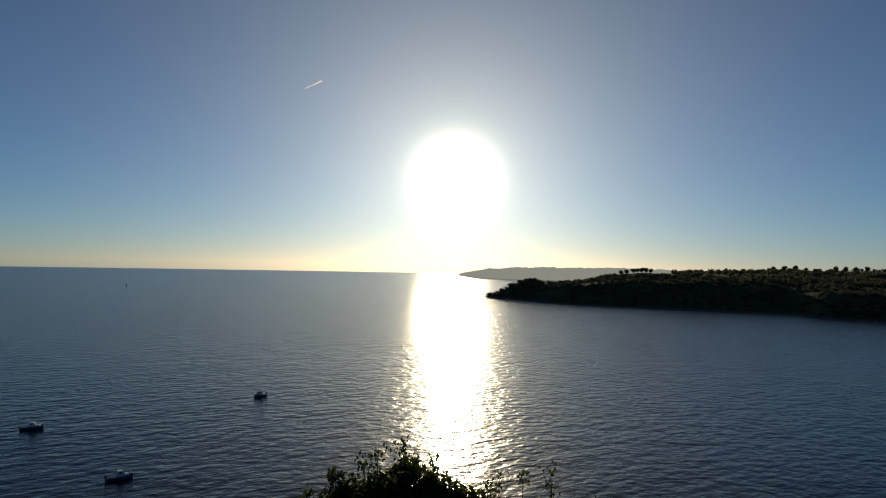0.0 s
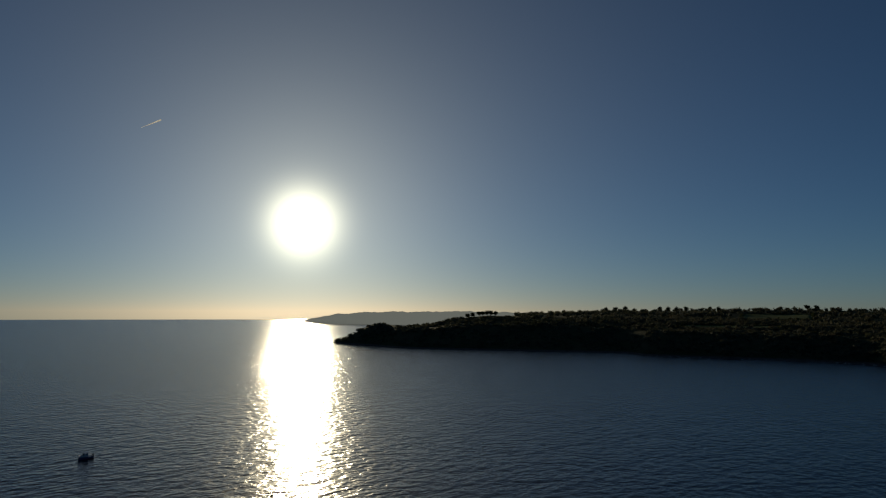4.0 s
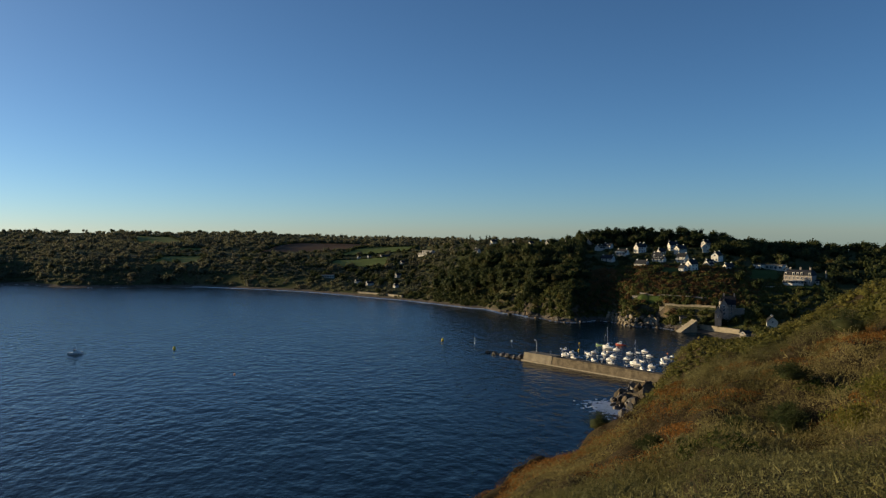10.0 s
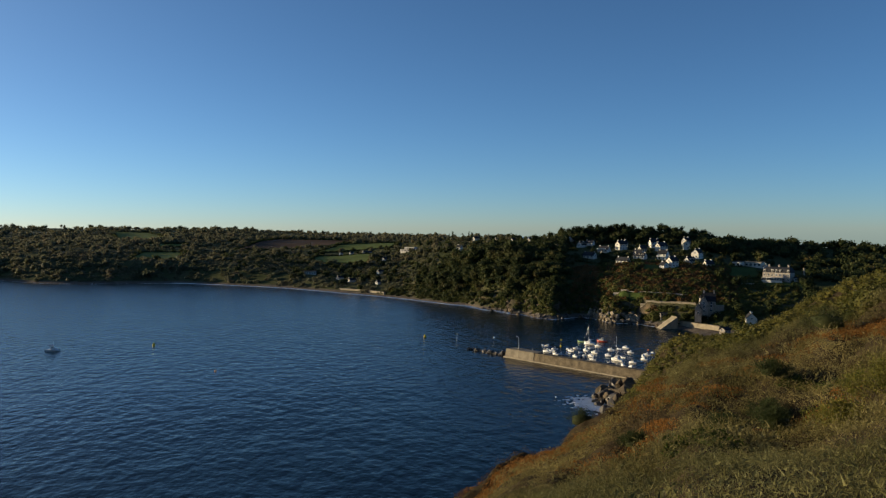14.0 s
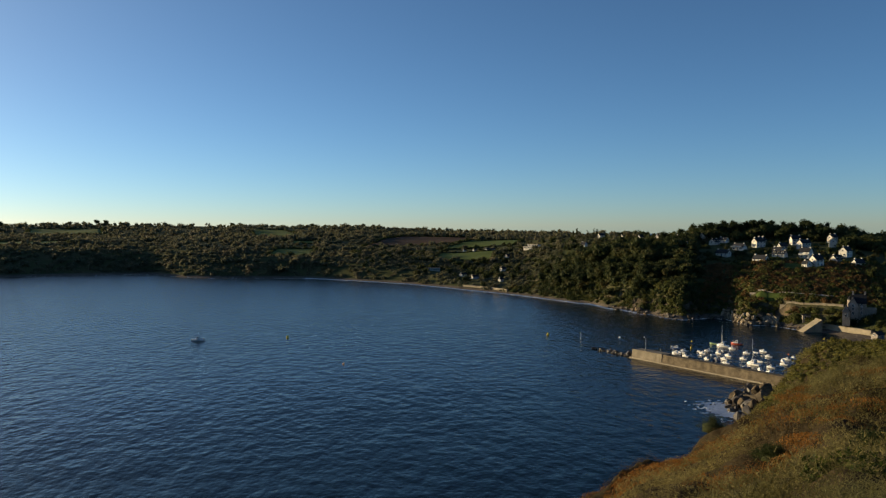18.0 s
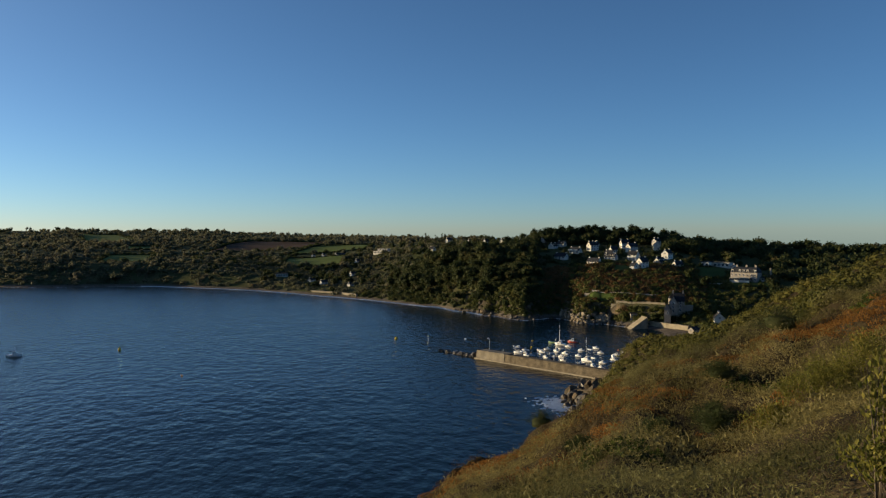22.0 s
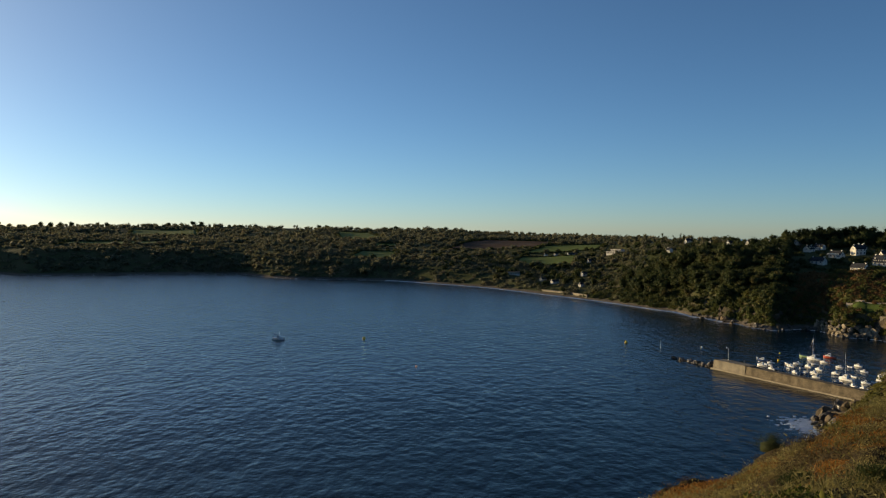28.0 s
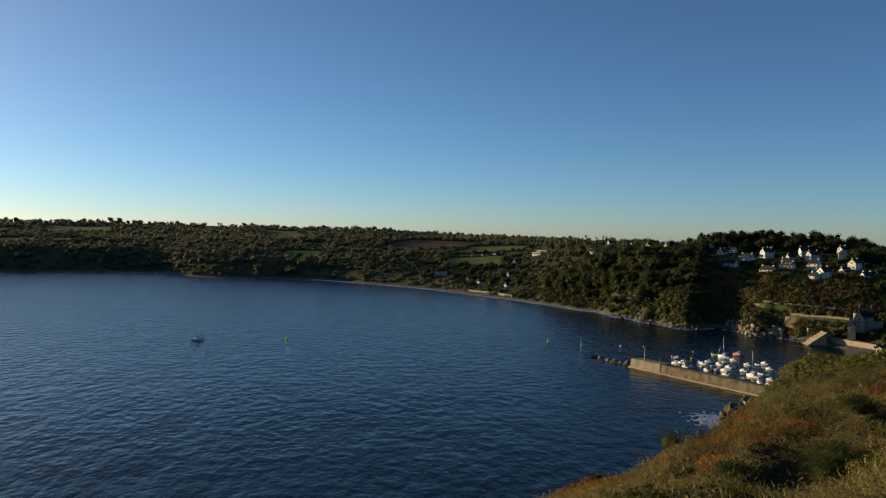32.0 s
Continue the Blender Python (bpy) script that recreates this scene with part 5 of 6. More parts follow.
    kind = np.where((kind == 0) & (clump > 0.42) & (r > 20) & (r < 92), np.where(wide > 0.15, 7, 6), kind)
    kind = np.where((r < 19) & (kind == 0) & (rng.random(n) < 0.3), 5, kind)
    on = (az > 11.5) & (z > 4) & ((az < 62) | (r < 60)) & (np.hypot(x - np.clip(x, -1, 7), y - 0.7) > 2.0) & ~((az < 27) & (z < 24))
    lod = np.where(r < 17, 0, np.where(r < 40, 1, np.where(r < 92, 2, 3)))
    gap = np.array([0.56, 0.74, 0.95, 1.5])[lod]
    keep, grid = [], set()
    for i in rng.permutation(n):
        if not on[i]:
            continue
        g = gap[i]
        cell = (int(x[i] // g), int(y[i] // g), g)
        if cell in grid:
            continue
        grid.add(cell)
        keep.append(i)
    keep = np.array(keep)
    P = np.stack([x, y, z - 0.05], 1)
    swell = 0.95 + 0.55 * fbm(s * 0.45, m, 4.5, 2, 57)
    for name, material, sel, tmpl, sc, label in (
            ("heath_scrub", M_HEATH, (kind == 0) & (lod == 0), mound0, (0.75, 1.35), "low twiggy grey-olive scrub beside the path"),
            ("heath_scrub", M_HEATH, (kind == 0) & (lod == 1), mound_mid, (0.7, 1.4), "twiggy grey-olive scrub a little below the path"),
            ("heath_scrub", M_HEATH, (kind == 0) & (lod == 2), mound1, (0.65, 1.35), "rounded twiggy grey-olive scrub on the steep slope"),
            ("heath_scrub", M_HEATH, (kind == 0) & (lod == 3), mound2, (0.7, 1.2), "grey-olive scrub across the far hillside"),
            ("heath_scrub", M_HEATH, kind == 6, mound1, (0.85, 1.5), "tall rounded clumps of grey-olive blackthorn scrub"),
            ("heath_scrub", M_CLUMP, kind == 7, mound1, (0.85, 1.5), "tall rounded clumps of brown leafless scrub"),
            ("dry_grass", M_HEATH, kind == 5, grass, (0.8, 1.3), "pale dry grass between low scrub"),
            ("heather", M_HEATHER_SHADE, (kind == 4) & (lod <= 1), mound_mid, (0.8, 1.3), "dark brown withered heather in hollows of the slope"),
            ("heather", M_HEATHER_SHADE, (kind == 4) & (lod >= 2), mound1, (0.45, 0.8), "dark brown heather, along the lip coloured as the bank's shadow"),
            ("bracken", M_BRACKEN, (kind == 1) & (lod == 0), frond0, (0.8, 1.4), "rust-orange dead bracken beside the path"),
            ("bracken", M_BRACKEN, (kind == 1) & ((lod == 1) | (lod == 2)), frond1, (0.8, 1.4), "rust-orange dead bracken on the steep slope"),
            ("bracken", M_BRACKEN, (kind == 1) & (lod == 3), frond2, (0.8, 1.4), "rust-orange dead bracken in bands across the hillside"),
            ("bramble", M_BRAMBLE, kind == 2, leafy, (0.5, 1.0), "green bramble patches among dry heath"),
            ("gorse", M_GORSE, (kind == 3) & (r < 125), fine, (0.5, 1.05), "olive-green gorse bushes along the upper slope"),
            ("gorse", M_GORSE, (kind == 3) & (r >= 125), bushy, (0.45, 0.95), "olive-green gorse thicket covering the spur")):
        k = keep[sel[keep]]
        if not len(k):
            continue
        v, f = scatter(tmpl, P[k], rng.uniform(*sc, len(k)) * swell[k], rng)
        tagged(mesh_ob(name, v, f, material), label, "heath", kind="stuff")


heath()


# ---------------------------------------------------------------- houses
M_SHUTTER = mat("blue_shutters", [(0.10, 0.16, 0.26), (0.18, 0.25, 0.36)], 1.0, 0.6, 8, 0.1, 0.01)
M_DOOR = mat("painted_door", [(0.08, 0.10, 0.14), (0.14, 0.16, 0.2)], 1.0, 0.5, 8, 0.1, 0.01)
M_FRAME = mat("window_frame", [(0.6, 0.6, 0.58), (0.75, 0.75, 0.72)], 1.0, 0.5, 8, 0.05, 0.01)


def prism(L, D, z0, eave, ridge):
    """Gabled block: ridge along x."""
    vs = [(-L / 2, -D / 2, z0), (L / 2, -D / 2, z0), (L / 2, D / 2, z0), (-L / 2, D / 2, z0), (-L / 2, -D / 2, eave), (L / 2, -D / 2, eave), (L / 2, D / 2, eave), (-L / 2, D / 2, eave), (-L / 2, 0, ridge), (L / 2, 0, ridge)]
    fs = [(0, 1, 5, 4), (2, 3, 7, 6), (1, 2, 6, 9, 5), (3, 0, 4, 8, 7), (0, 3, 2, 1), (4, 5, 9, 8), (6, 7, 8, 9)]
    return vs, fs


def roof_mesh(L, D, eave, ridge, over=0.35, thick=0.22):
    bm = bmesh.new()
    sl = (ridge - eave) / (D / 2)
    for s in (-1, 1):
        y0, y1 = s * (D / 2 + over), 0.0
        z0, z1 = eave - over * sl + 0.06, ridge + 0.06
        pts = []
        for x in (-L / 2 - over, L / 2 + over):
            pts += [bm.verts.new((x, y0, z0)), bm.verts.new((x, y1, z1)), bm.verts.new((x, y1, z1 + thick)), bm.verts.new((x, y0, z0 + thick))]
        a = pts
        for q in ((0, 1, 2, 3), (7, 6, 5, 4), (0, 4, 5, 1), (1, 5, 6, 2), (2, 6, 7, 3), (3, 7, 4, 0)):
            bm.faces.new([a[i] for i in q])
    bmesh.ops.recalc_face_normals(bm, faces=bm.faces)
    return bm


def window(parent, m, w=1.1, h=1.3, shutters=False):
    wn = part("window", boxes((-w / 2, -0.05, 0, w / 2, 0.05, h), m=m), M_GLASS, parent)
    part("window_frame", boxes((-w / 2 - 0.09, -0.10, -0.09, -w / 2, 0.09, h + 0.09), (w / 2, -0.10, -0.09, w / 2 + 0.09, 0.09, h + 0.09), (-w / 2, -0.10, h, w / 2, 0.09, h + 0.09), (-w / 2, -0.10, -0.09, w / 2, 0.09, 0),
                               (-0.035, -0.08, 0, 0.035, 0.09, h), m=m), M_FRAME, wn)
    if shutters:
        for s in (-1, 1):
            part("shutter", boxes((s * (w / 2 + 0.35) - 0.25, -0.09, 0, s * (w / 2 + 0.35) + 0.25, 0.06, h), m=m), M_SHUTTER, wn)


def house(x, y, L, D, turn, storeys=1, wall=None, label="white rendered house with a dark slate roof", dormers=0, chimneys=2, steep=1.12, name="house", shutters=False, group="village houses", balcony=False, z=None, size=0.66):
    """A gabled house; turn is the bearing of its ridge."""
    wall = wall or M_WHITE
    L, D = L * size, D * size
    corners = [(x + a, y + b) for a in (-L / 2, 0, L / 2) for b in (-D / 2, 0, D / 2)]
    g = min(ground_z(*c) for c in corners) if z is None else z
    hi = max(ground_z(*c) for c in corners)
    base = g + 0.45 * (hi - g) if z is None else z
    h = empty(name, pose(x, y, base, 0, 0, 90 - turn) @ Matrix.Diagonal((1, 1, 0.84, 1)))
    tagged(h, label, "house", group)
    eave = 2.5 * storeys + 0.1
    ridge = eave + D / 2 * steep
    w = mesh_ob("wall", *prism(L, D, -3.0 - (hi - g), eave, ridge), wall, h)
    part("roof", roof_mesh(L, D, eave, ridge), M_SLATE, h, "dark slate roof")
    for k in range(chimneys):
        cx = (-1, 1, 0)[k] * (L / 2 - 0.55)
        c = part("chimney", boxes((cx - 0.4, -0.35, ridge - 0.9, cx + 0.4, 0.35, ridge + 0.7), (cx - 0.46, -0.42, ridge + 0.7, cx + 0.46, 0.42, ridge + 0.82)), wall, h)
        part("chimney_pot", add_tube(bmesh.new(), (cx, 0, ridge + 0.82), (cx, 0, ridge + 1.15), 0.14, 0.12, 6), M_STONE, c)
    n = max(2, int(L / 2.6))
    for s in (-1, 1):
        for f in range(storeys):
            for i in range(n):
                px = (i + 0.5) / n * L - L / 2
                m = Matrix.Translation((px, s * (D / 2 + 0.02), 0.85 + f * 2.5))
                if f == 0 and i == n // 2:
                    part("door", boxes((px - 0.5, s * (D / 2 + 0.02) - 0.06, 0, px + 0.5, s * (D / 2 + 0.02) + 0.06, 2.1)), M_DOOR, h)
                else:
                    window(h, m, shutters=shutters)
    for s in (-1, 1):
        m = Matrix.Translation((s * (L / 2 + 0.02), 0, eave - 0.7)) @ pose(0, 0, 0, 0, 0, 90)
        window(h, m, 0.9, 1.1)
        if storeys > 1:
            window(h, Matrix.Translation((s * (L / 2 + 0.02), -D * 0.2, 1.0)) @ pose(0, 0, 0, 0, 0, 90))
    for s in (-1, 1):
        for i in range(dormers):
            px = (i + 0.5) / dormers * L - L / 2
            dz = eave + (ridge - eave) * 0.12
            dy = s * (D / 2 - (dz - eave) / steep - 0.1)
            d = part("dormer", boxes((px - 0.75, min(dy, dy - s * 1.6), dz, px + 0.75, max(dy, dy - s * 1.6), dz + 1.45)), wall, h)
            part("dormer_roof", boxes((px - 0.95, min(dy + s * 0.2, dy - s * 2), dz + 1.45, px + 0.95, max(dy + s * 0.2, dy - s * 2), dz + 1.65)), M_SLATE, d)
            part("dormer_window", boxes((px - 0.5, dy - 0.05, dz + 0.3, px + 0.5, dy + 0.05, dz + 1.25)), M_GLASS, d)
    if balcony:
        b = part("balcony", boxes((-L / 2, -D / 2 - 1.6, 2.6, L / 2, -D / 2 - 0.02, 2.8)), M_WHITE, h, "white balcony along the front")
        part("balustrade", boxes((-L / 2, -D / 2 - 1.6, 2.8, L / 2, -D / 2 - 1.5, 3.7)), M_WHITE, b)
    return h


W = "white rendered house with a dark slate roof"


def village():
    for i, (x, y, L, D, turn, st, dm) in enumerate(VILLAGE):
        house(x, y, L, D, turn, st, label=W if st == 1 else "two-storey white house with a dark slate roof", dormers=dm, balcony=i in (3, 8), shutters=i % 3 == 0)
    house(262, 428, 9, 8.5, 75, 2, label="tall white gabled house with a wing, facing the bay", chimneys=2, steep=1.15)
    house(255.5, 427, 6, 6.5, 165, 1, label="low white wing beside a tall gabled house", chimneys=1)
    for i, (x, y, L, D, turn, st, dm) in enumerate(FAR_VILLAGE):
        house(x, y, L, D, turn, st, label="white house with slate roof among village trees" if i < 4 else "small white house far off among trees", dormers=dm, chimneys=1 + (i % 2))
    for i, (x, y, L, D, turn, st, dm) in enumerate(SHORE_HOUSES):
        house(x, y, L, D, turn, st, label="white seaside house near the beach" if i < 3 else "low white farm building beside a green field", chimneys=1, steep=0.7, group="houses along the bay")
    # long flat-roofed buildings
    for x, y, L, turn, lab in ((182, 907, 25, 140, "long white flat-roofed school building on the hillside"), (325.4, 430.9, 13.5, 145, "long low white bungalow above a lawn"), (46, 737, 12, 95, "long pale holiday hut among shrubs"), (314.7, 431.8, 5, 145, "small pale annexe beside a bungalow")):
        b = empty("flat_roofed_house", pose(x, y, ground_z(x, y) - 0.4, 0, 0, 90 - turn))
        tagged(b, lab, "building", "houses along the bay")
        part("wall", boxes((-L / 2, -4, -2, L / 2, 4, 3.2)), M_WHITE, b)
        part("roof", boxes((-L / 2 - 0.5, -4.5, 3.21, L / 2 + 0.5, 4.5, 3.55)), M_SLATE if L < 13 else M_CONCRETE, b)
        if L > 20:
            part("upper_wall", boxes((-L / 2 + 6, -3, 3.56, L / 2 - 3, 3.5, 6.2)), M_WHITE, b)
            part("upper_roof", boxes((-L / 2 + 5.6, -3.4, 6.21, L / 2 - 2.6, 3.9, 6.5)), M_CONCRETE, b)
        n = int(L / 2.4)
        for i in range(n):
            window(b, Matrix.Translation(((i + 0.5) / n * L - L / 2, -4.02, 1.0)), 1.5, 1.5)
            if L > 20 and 6 < (i + 0.5) / n * L < L - 3.5:
                window(b, Matrix.Translation(((i + 0.5) / n * L - L / 2, -3.02, 4.2)), 1.5, 1.4)


village()


def manor():
    x, y = 306.9, 382.1
    g = ground_z(x, y)
    h = empty("hotel", pose(x, y, g - 0.3, 0, 0, 90 - 150) @ Matrix.Scale(0.74, 4))
    tagged(h, "large grey stone hotel with slate mansard roof and dormers", "hotel")
    L, D = 22, 10
    mesh_ob("wall", *prism(L, D, -4, 7.2, 7.3), M_STONEWALL, h)
    bm = bmesh.new()
    lo = [(-L / 2 - 0.3, -D / 2 - 0.3), (L / 2 + 0.3, -D / 2 - 0.3), (L / 2 + 0.3, D / 2 + 0.3), (-L / 2 - 0.3, D / 2 + 0.3)]
    a = [bm.verts.new((*p, 7.32)) for p in lo]
    b = [bm.verts.new((p[0] * 0.9, p[1] * 0.72, 10.6)) for p in lo]
    c = [bm.verts.new((p[0] * 0.82, p[1] * 0.1, 11.7)) for p in lo]
    for r0, r1 in ((a, b), (b, c)):
        for i in range(4):
            bm.faces.new((r0[i], r0[(i + 1) % 4], r1[(i + 1) % 4], r1[i]))
    bm.faces.new(c)
    bm.faces.new(a[::-1])
    part("roof", bm, M_SLATE, h, "steep slate mansard roof")
    for i in range(7):
        px = (i + 0.5) / 7 * L - L / 2
        window(h, Matrix.Translation((px, -D / 2 - 0.02, 1.0)), 1.4, 1.7)
        window(h, Matrix.Translation((px, -D / 2 - 0.02, 4.4)), 1.2, 1.7)
        if i % 2 == 0 or i == 3:
            d = part("dormer", boxes((px - 0.8, -D / 2 - 0.1, 7.4, px + 0.8, -D / 2 + 1.8, 9.5), (px - 1, -D / 2 - 0.25, 9.5, px + 1, -D / 2 + 2, 9.75)), M_WHITE, h, "white dormer")
            part("dormer_window", boxes((px - 0.5, -D / 2 - 0.16, 7.8, px + 0.5, -D / 2 - 0.06, 9.2)), M_GLASS, d)
    for px in (-7.5, 0.5, 8):
        part("chimney", boxes((px - 0.7, -0.5, 10.8, px + 0.7, 0.5, 13.4), (px - 0.8, -0.6, 13.4, px + 0.8, 0.6, 13.6)), M_STONEWALL, h)
    v = part("veranda", boxes((-L / 2 + 0.5, -D / 2 - 3.2, 3.0, L / 2 - 5, -D / 2 - 0.02, 3.25), (-L / 2 + 0.5, -D / 2 - 3.2, -2, L / 2 - 5, -D / 2 - 3.0, 0.9)), M_WHITE, h, "long white glazed veranda")
    for i in range(9):
        px = -L / 2 + 0.6 + i * (L - 5.8) / 8
        part("post", boxes((px - 0.09, -D / 2 - 3.2, 0.9, px + 0.09, -D / 2 - 3.02, 3.0)), M_WHITE, v)
    part("glazing", boxes((-L / 2 + 0.7, -D / 2 - 3.12, 0.9, L / 2 - 5.2, -D / 2 - 3.08, 3.0)), M_GLASS, v)
    col = empty("tall_chimney", pose(320.5, 376.5, ground_z(320.5, 376.5)) @ Matrix.Scale(0.8, 4))
    tagged(col, "slender pale free-standing chimney beside the hotel", "chimney")
    part("shaft", add_tube(bmesh.new(), (0, 0, -1), (0, 0, 9.5), 0.85, 0.7, 10), M_CREAM, col)
    part("cap", add_tube(bmesh.new(), (0, 0, 9.5), (0, 0, 9.9), 0.95, 0.95, 10), M_CREAM, col)
    house(314.5, 376, 5, 4, 110, 1, label="small white outbuilding beside the hotel", chimneys=0, steep=0.5)
    w = empty("garden_wall", pose(290, 385, ground_z(290, 385), 0, 0, -8))
    tagged(w, "low white garden wall on the hillside", "wall")
    part("wall", boxes((-9, -0.2, -2, 9, 0.2, 1.3)), M_WHITE, w)
    part("coping", boxes((-9.1, -0.28, 1.3, 9.1, 0.28, 1.42)), M_CONCRETE, w)


manor()


def castle():
    """The gabled stone villa with a turret above the harbour."""
    x, y = 238.3, 352
    g = ground_z(x, y)
    h = empty("villa", pose(x, y, g + 0.4, 0, 0, 90 - 124) @ Matrix.Scale(0.82, 4))
    tagged(h, "tall grey stone villa with steep gables and a turret", "villa")
    mesh_ob("main_wall", *prism(8, 7, -5, 7.6, 12.8), M_STONEWALL, h)
    part("main_roof", roof_mesh(8, 7, 7.6, 12.8, 0.25), M_SLATE, h, "steep dark slate roof")
    wing = mesh_ob("wing_wall", [(v[1] - 3, v[0] - 4.2, v[2]) for v in prism(6.5, 5.5, -5, 6.5, 11.0)[0]], [f[::-1] for f in prism(1, 1, 0, 1, 2)[1]], M_STONEWALL, h)
    bm = roof_mesh(6.5, 5.5, 6.5, 11.0, 0.25)
    bmesh.ops.transform(bm, matrix=Matrix(((0, 1, 0, -3), (1, 0, 0, -4.2), (0, 0, 1, 0), (0, 0, 0, 1))), verts=bm.verts)
    bmesh.ops.recalc_face_normals(bm, faces=bm.faces)
    part("wing_roof", bm, M_SLATE, h)
    t = part("turret", add_tube(bmesh.new(), (-5.0, 2.6, -5), (-5.0, 2.6, 9.0), 1.35, 1.3, 10), M_STONEWALL, h, "round stone stair turret")
    part("turret_top", add_tube(bmesh.new(), (-5.0, 2.6, 9.0), (-5.0, 2.6, 11.2), 1.6, 0.1, 10), M_SLATE, t)
    # lower gabled porch towards the bay, and a garden wing
    porch = mesh_ob("porch_wall", [(v[1] - 6.6, v[0] - 8.6, v[2]) for v in prism(5, 4.2, -6, 2.6, 6.4)[0]], [f[::-1] for f in prism(1, 1, 0, 1, 2)[1]], M_STONEWALL, h, label="gabled stone porch")
    bm = roof_mesh(5, 4.2, 2.6, 6.4, 0.2)
    bmesh.ops.transform(bm, matrix=Matrix(((0, 1, 0, -6.6), (1, 0, 0, -8.6), (0, 0, 1, 0), (0, 0, 0, 1))), verts=bm.verts)
    bmesh.ops.recalc_face_normals(bm, faces=bm.faces)
    part("porch_roof", bm, M_SLATE, porch)
    window(porch, Matrix.Translation((-6.6, -11.12, -0.4)), 1.2, 1.6)
    part("garden_wing", boxes((4.02, -3, -5, 9.5, 3, 4.2)), M_STONEWALL, h, "low stone wing with a flat roof")
    part("wing_parapet", boxes((4.03, -3.2, 4.21, 9.7, 3.2, 4.6)), M_CREAM, h)
    for cx in (-3.2, 3.2):
        part("chimney", boxes((cx - 0.5, -0.4, 11.2, cx + 0.5, 0.4, 14.4), (cx - 0.6, -0.5, 14.4, cx + 0.6, 0.5, 14.6)), M_STONEWALL, h)
    for z in (0.8, 3.5, 5.6):
        for px in (-1.5, 1.5):
            window(h, Matrix.Translation((px, -3.52, z)), 1.0, 1.7)
        window(h, Matrix.Translation((-5.0, 1.03, z)), 0.6, 1.4)
        window(h, Matrix.Translation((-3, -7.48, z)), 1.0, 1.5)
        window(h, Matrix.Translation((4.02, 0, z)) @ pose(0, 0, 0, 0, 0, 90), 1.0, 1.6)
        window(h, Matrix.Translation((-4.02, -1.5, z)) @ pose(0, 0, 0, 0, 0, 90), 0.9, 1.6)
    house(248.5, 330, 9.5, 8, 30, 1, label="white gabled cottage behind the harbour beach", chimneys=2, steep=1.1, name="cottage", group="houses by the harbour")
    house(228.5, 323.5, 7, 5, 70, 1, wall=M_STONEWALL, label="low stone boat shed at the end of the sea wall", chimneys=0, steep=0.8, name="boat_shed", group="houses by the harbour")
    house(222, 371, 6, 4, 110, 1, wall=M_STONEWALL, label="small stone hut on the terrace above the harbour", chimneys=0, steep=0.3, name="hut", group="houses by the harbour")


castle()


def wall_run(name, pts, low, top, thick, material, label, course=1.6, coping=None, category="wall", follow=False):
    """A wall through points of the plan, split in bays, with coping stones. follow: heights count from the ground."""
    w = empty(name, pose(*pts[0], 0))
    tagged(w, label, category)
    o = Vector((*pts[0], 0))
    k = 0
    for a, b in zip(pts, pts[1:]):
        d = Vector((b[0] - a[0], b[1] - a[1], 0))
        n = max(1, round(d.length / course))
        m = Matrix.Translation(Vector((*a, 0)) - o) @ pose(0, 0, 0, 0, 0, math.degrees(math.atan2(d.y, d.x)))
        for i in range(n):
            x0, x1 = d.length * i / n, d.length * (i + 1) / n
            g = ground_z(a[0] + d.x * (i + 0.5) / n, a[1] + d.y * (i + 0.5) / n) if follow else 0.0
            j = 0.06 * math.sin(k * 1.7)
            t = g + top + 0.05 * math.sin(k * 2.9)
            bay = part("bay", boxes((x0, j - thick / 2, g + low, x1 - 0.02, j + thick / 2, t), m=m), material, w)
            if coping:
                part("coping", boxes((x0, -thick / 2 - 0.12, t + 0.01, x1 - 0.01, thick / 2 + 0.12, t + 0.25), m=m), coping, bay)
            k += 1


def run(azs, rs):
    return [tuple(float(c) for c in at(a, r)) for a, r in zip(azs, rs)]


wall_run("sea_wall", run((31.6, 32.8, 33.9, 34.9), (425, 419, 413, 407.5)), -1.0, 3.7, 1.3, M_CREAM, "pale stone sea wall behind the harbour beach", 4.0, M_CONCRETE)
wall_run("terrace_wall", run(*TERRACE), -2.0, 0.7, 0.5, M_CREAM, "long pale terrace wall in the hillside garden", 3.0, M_CONCRETE, follow=True)
wall_run("road_wall", run(*ROADSIDE), -2.0, 0.8, 0.5, M_STONEWALL, "low stone wall along the hillside road", 4.0, follow=True)
wall_run("promenade_wall", run((5.9, 7.2, 8.4, 9.35), (634, 619, 604, 590)), -0.5, 3.6, 1.6, M_CREAM, "pale concrete promenade wall above the beach", 4.0, M_CREAM)
# slipway: a wedge of masonry against the wall
sx, sy = at(31.65, 421)
slip = empty("slipway", pose(float(sx), float(sy), 0, 0, 0, 176))
tagged(slip, "steep pale stone slipway ramp beside the sea wall", "slipway")
bm = bmesh.new()
vs = [bm.verts.new(c) for c in ((0, -3, -0.5), (10, -3, -0.5), (0, -3, 6.2), (0, 3, -0.5), (10, 3, -0.5), (0, 3, 6.2))]
for q in ((0, 1, 2), (5, 4, 3), (0, 3, 4, 1), (1, 4, 5, 2), (2, 5, 3, 0)):
    bm.faces.new([vs[i] for i in q])
bmesh.ops.recalc_face_normals(bm, faces=bm.faces)
part("ramp", bm, M_CREAM, slip)
part("kerb", boxes((-0.5, -3.25, -0.5, 0.0, 3.25, 6.6)), M_CONCRETE, slip)


# ---------------------------------------------------------------- single trees
M_PINE = leaf_mat("pine_needles", [(0.010, 0.018, 0.010), (0.020, 0.032, 0.014), (0.032, 0.045, 0.018)])


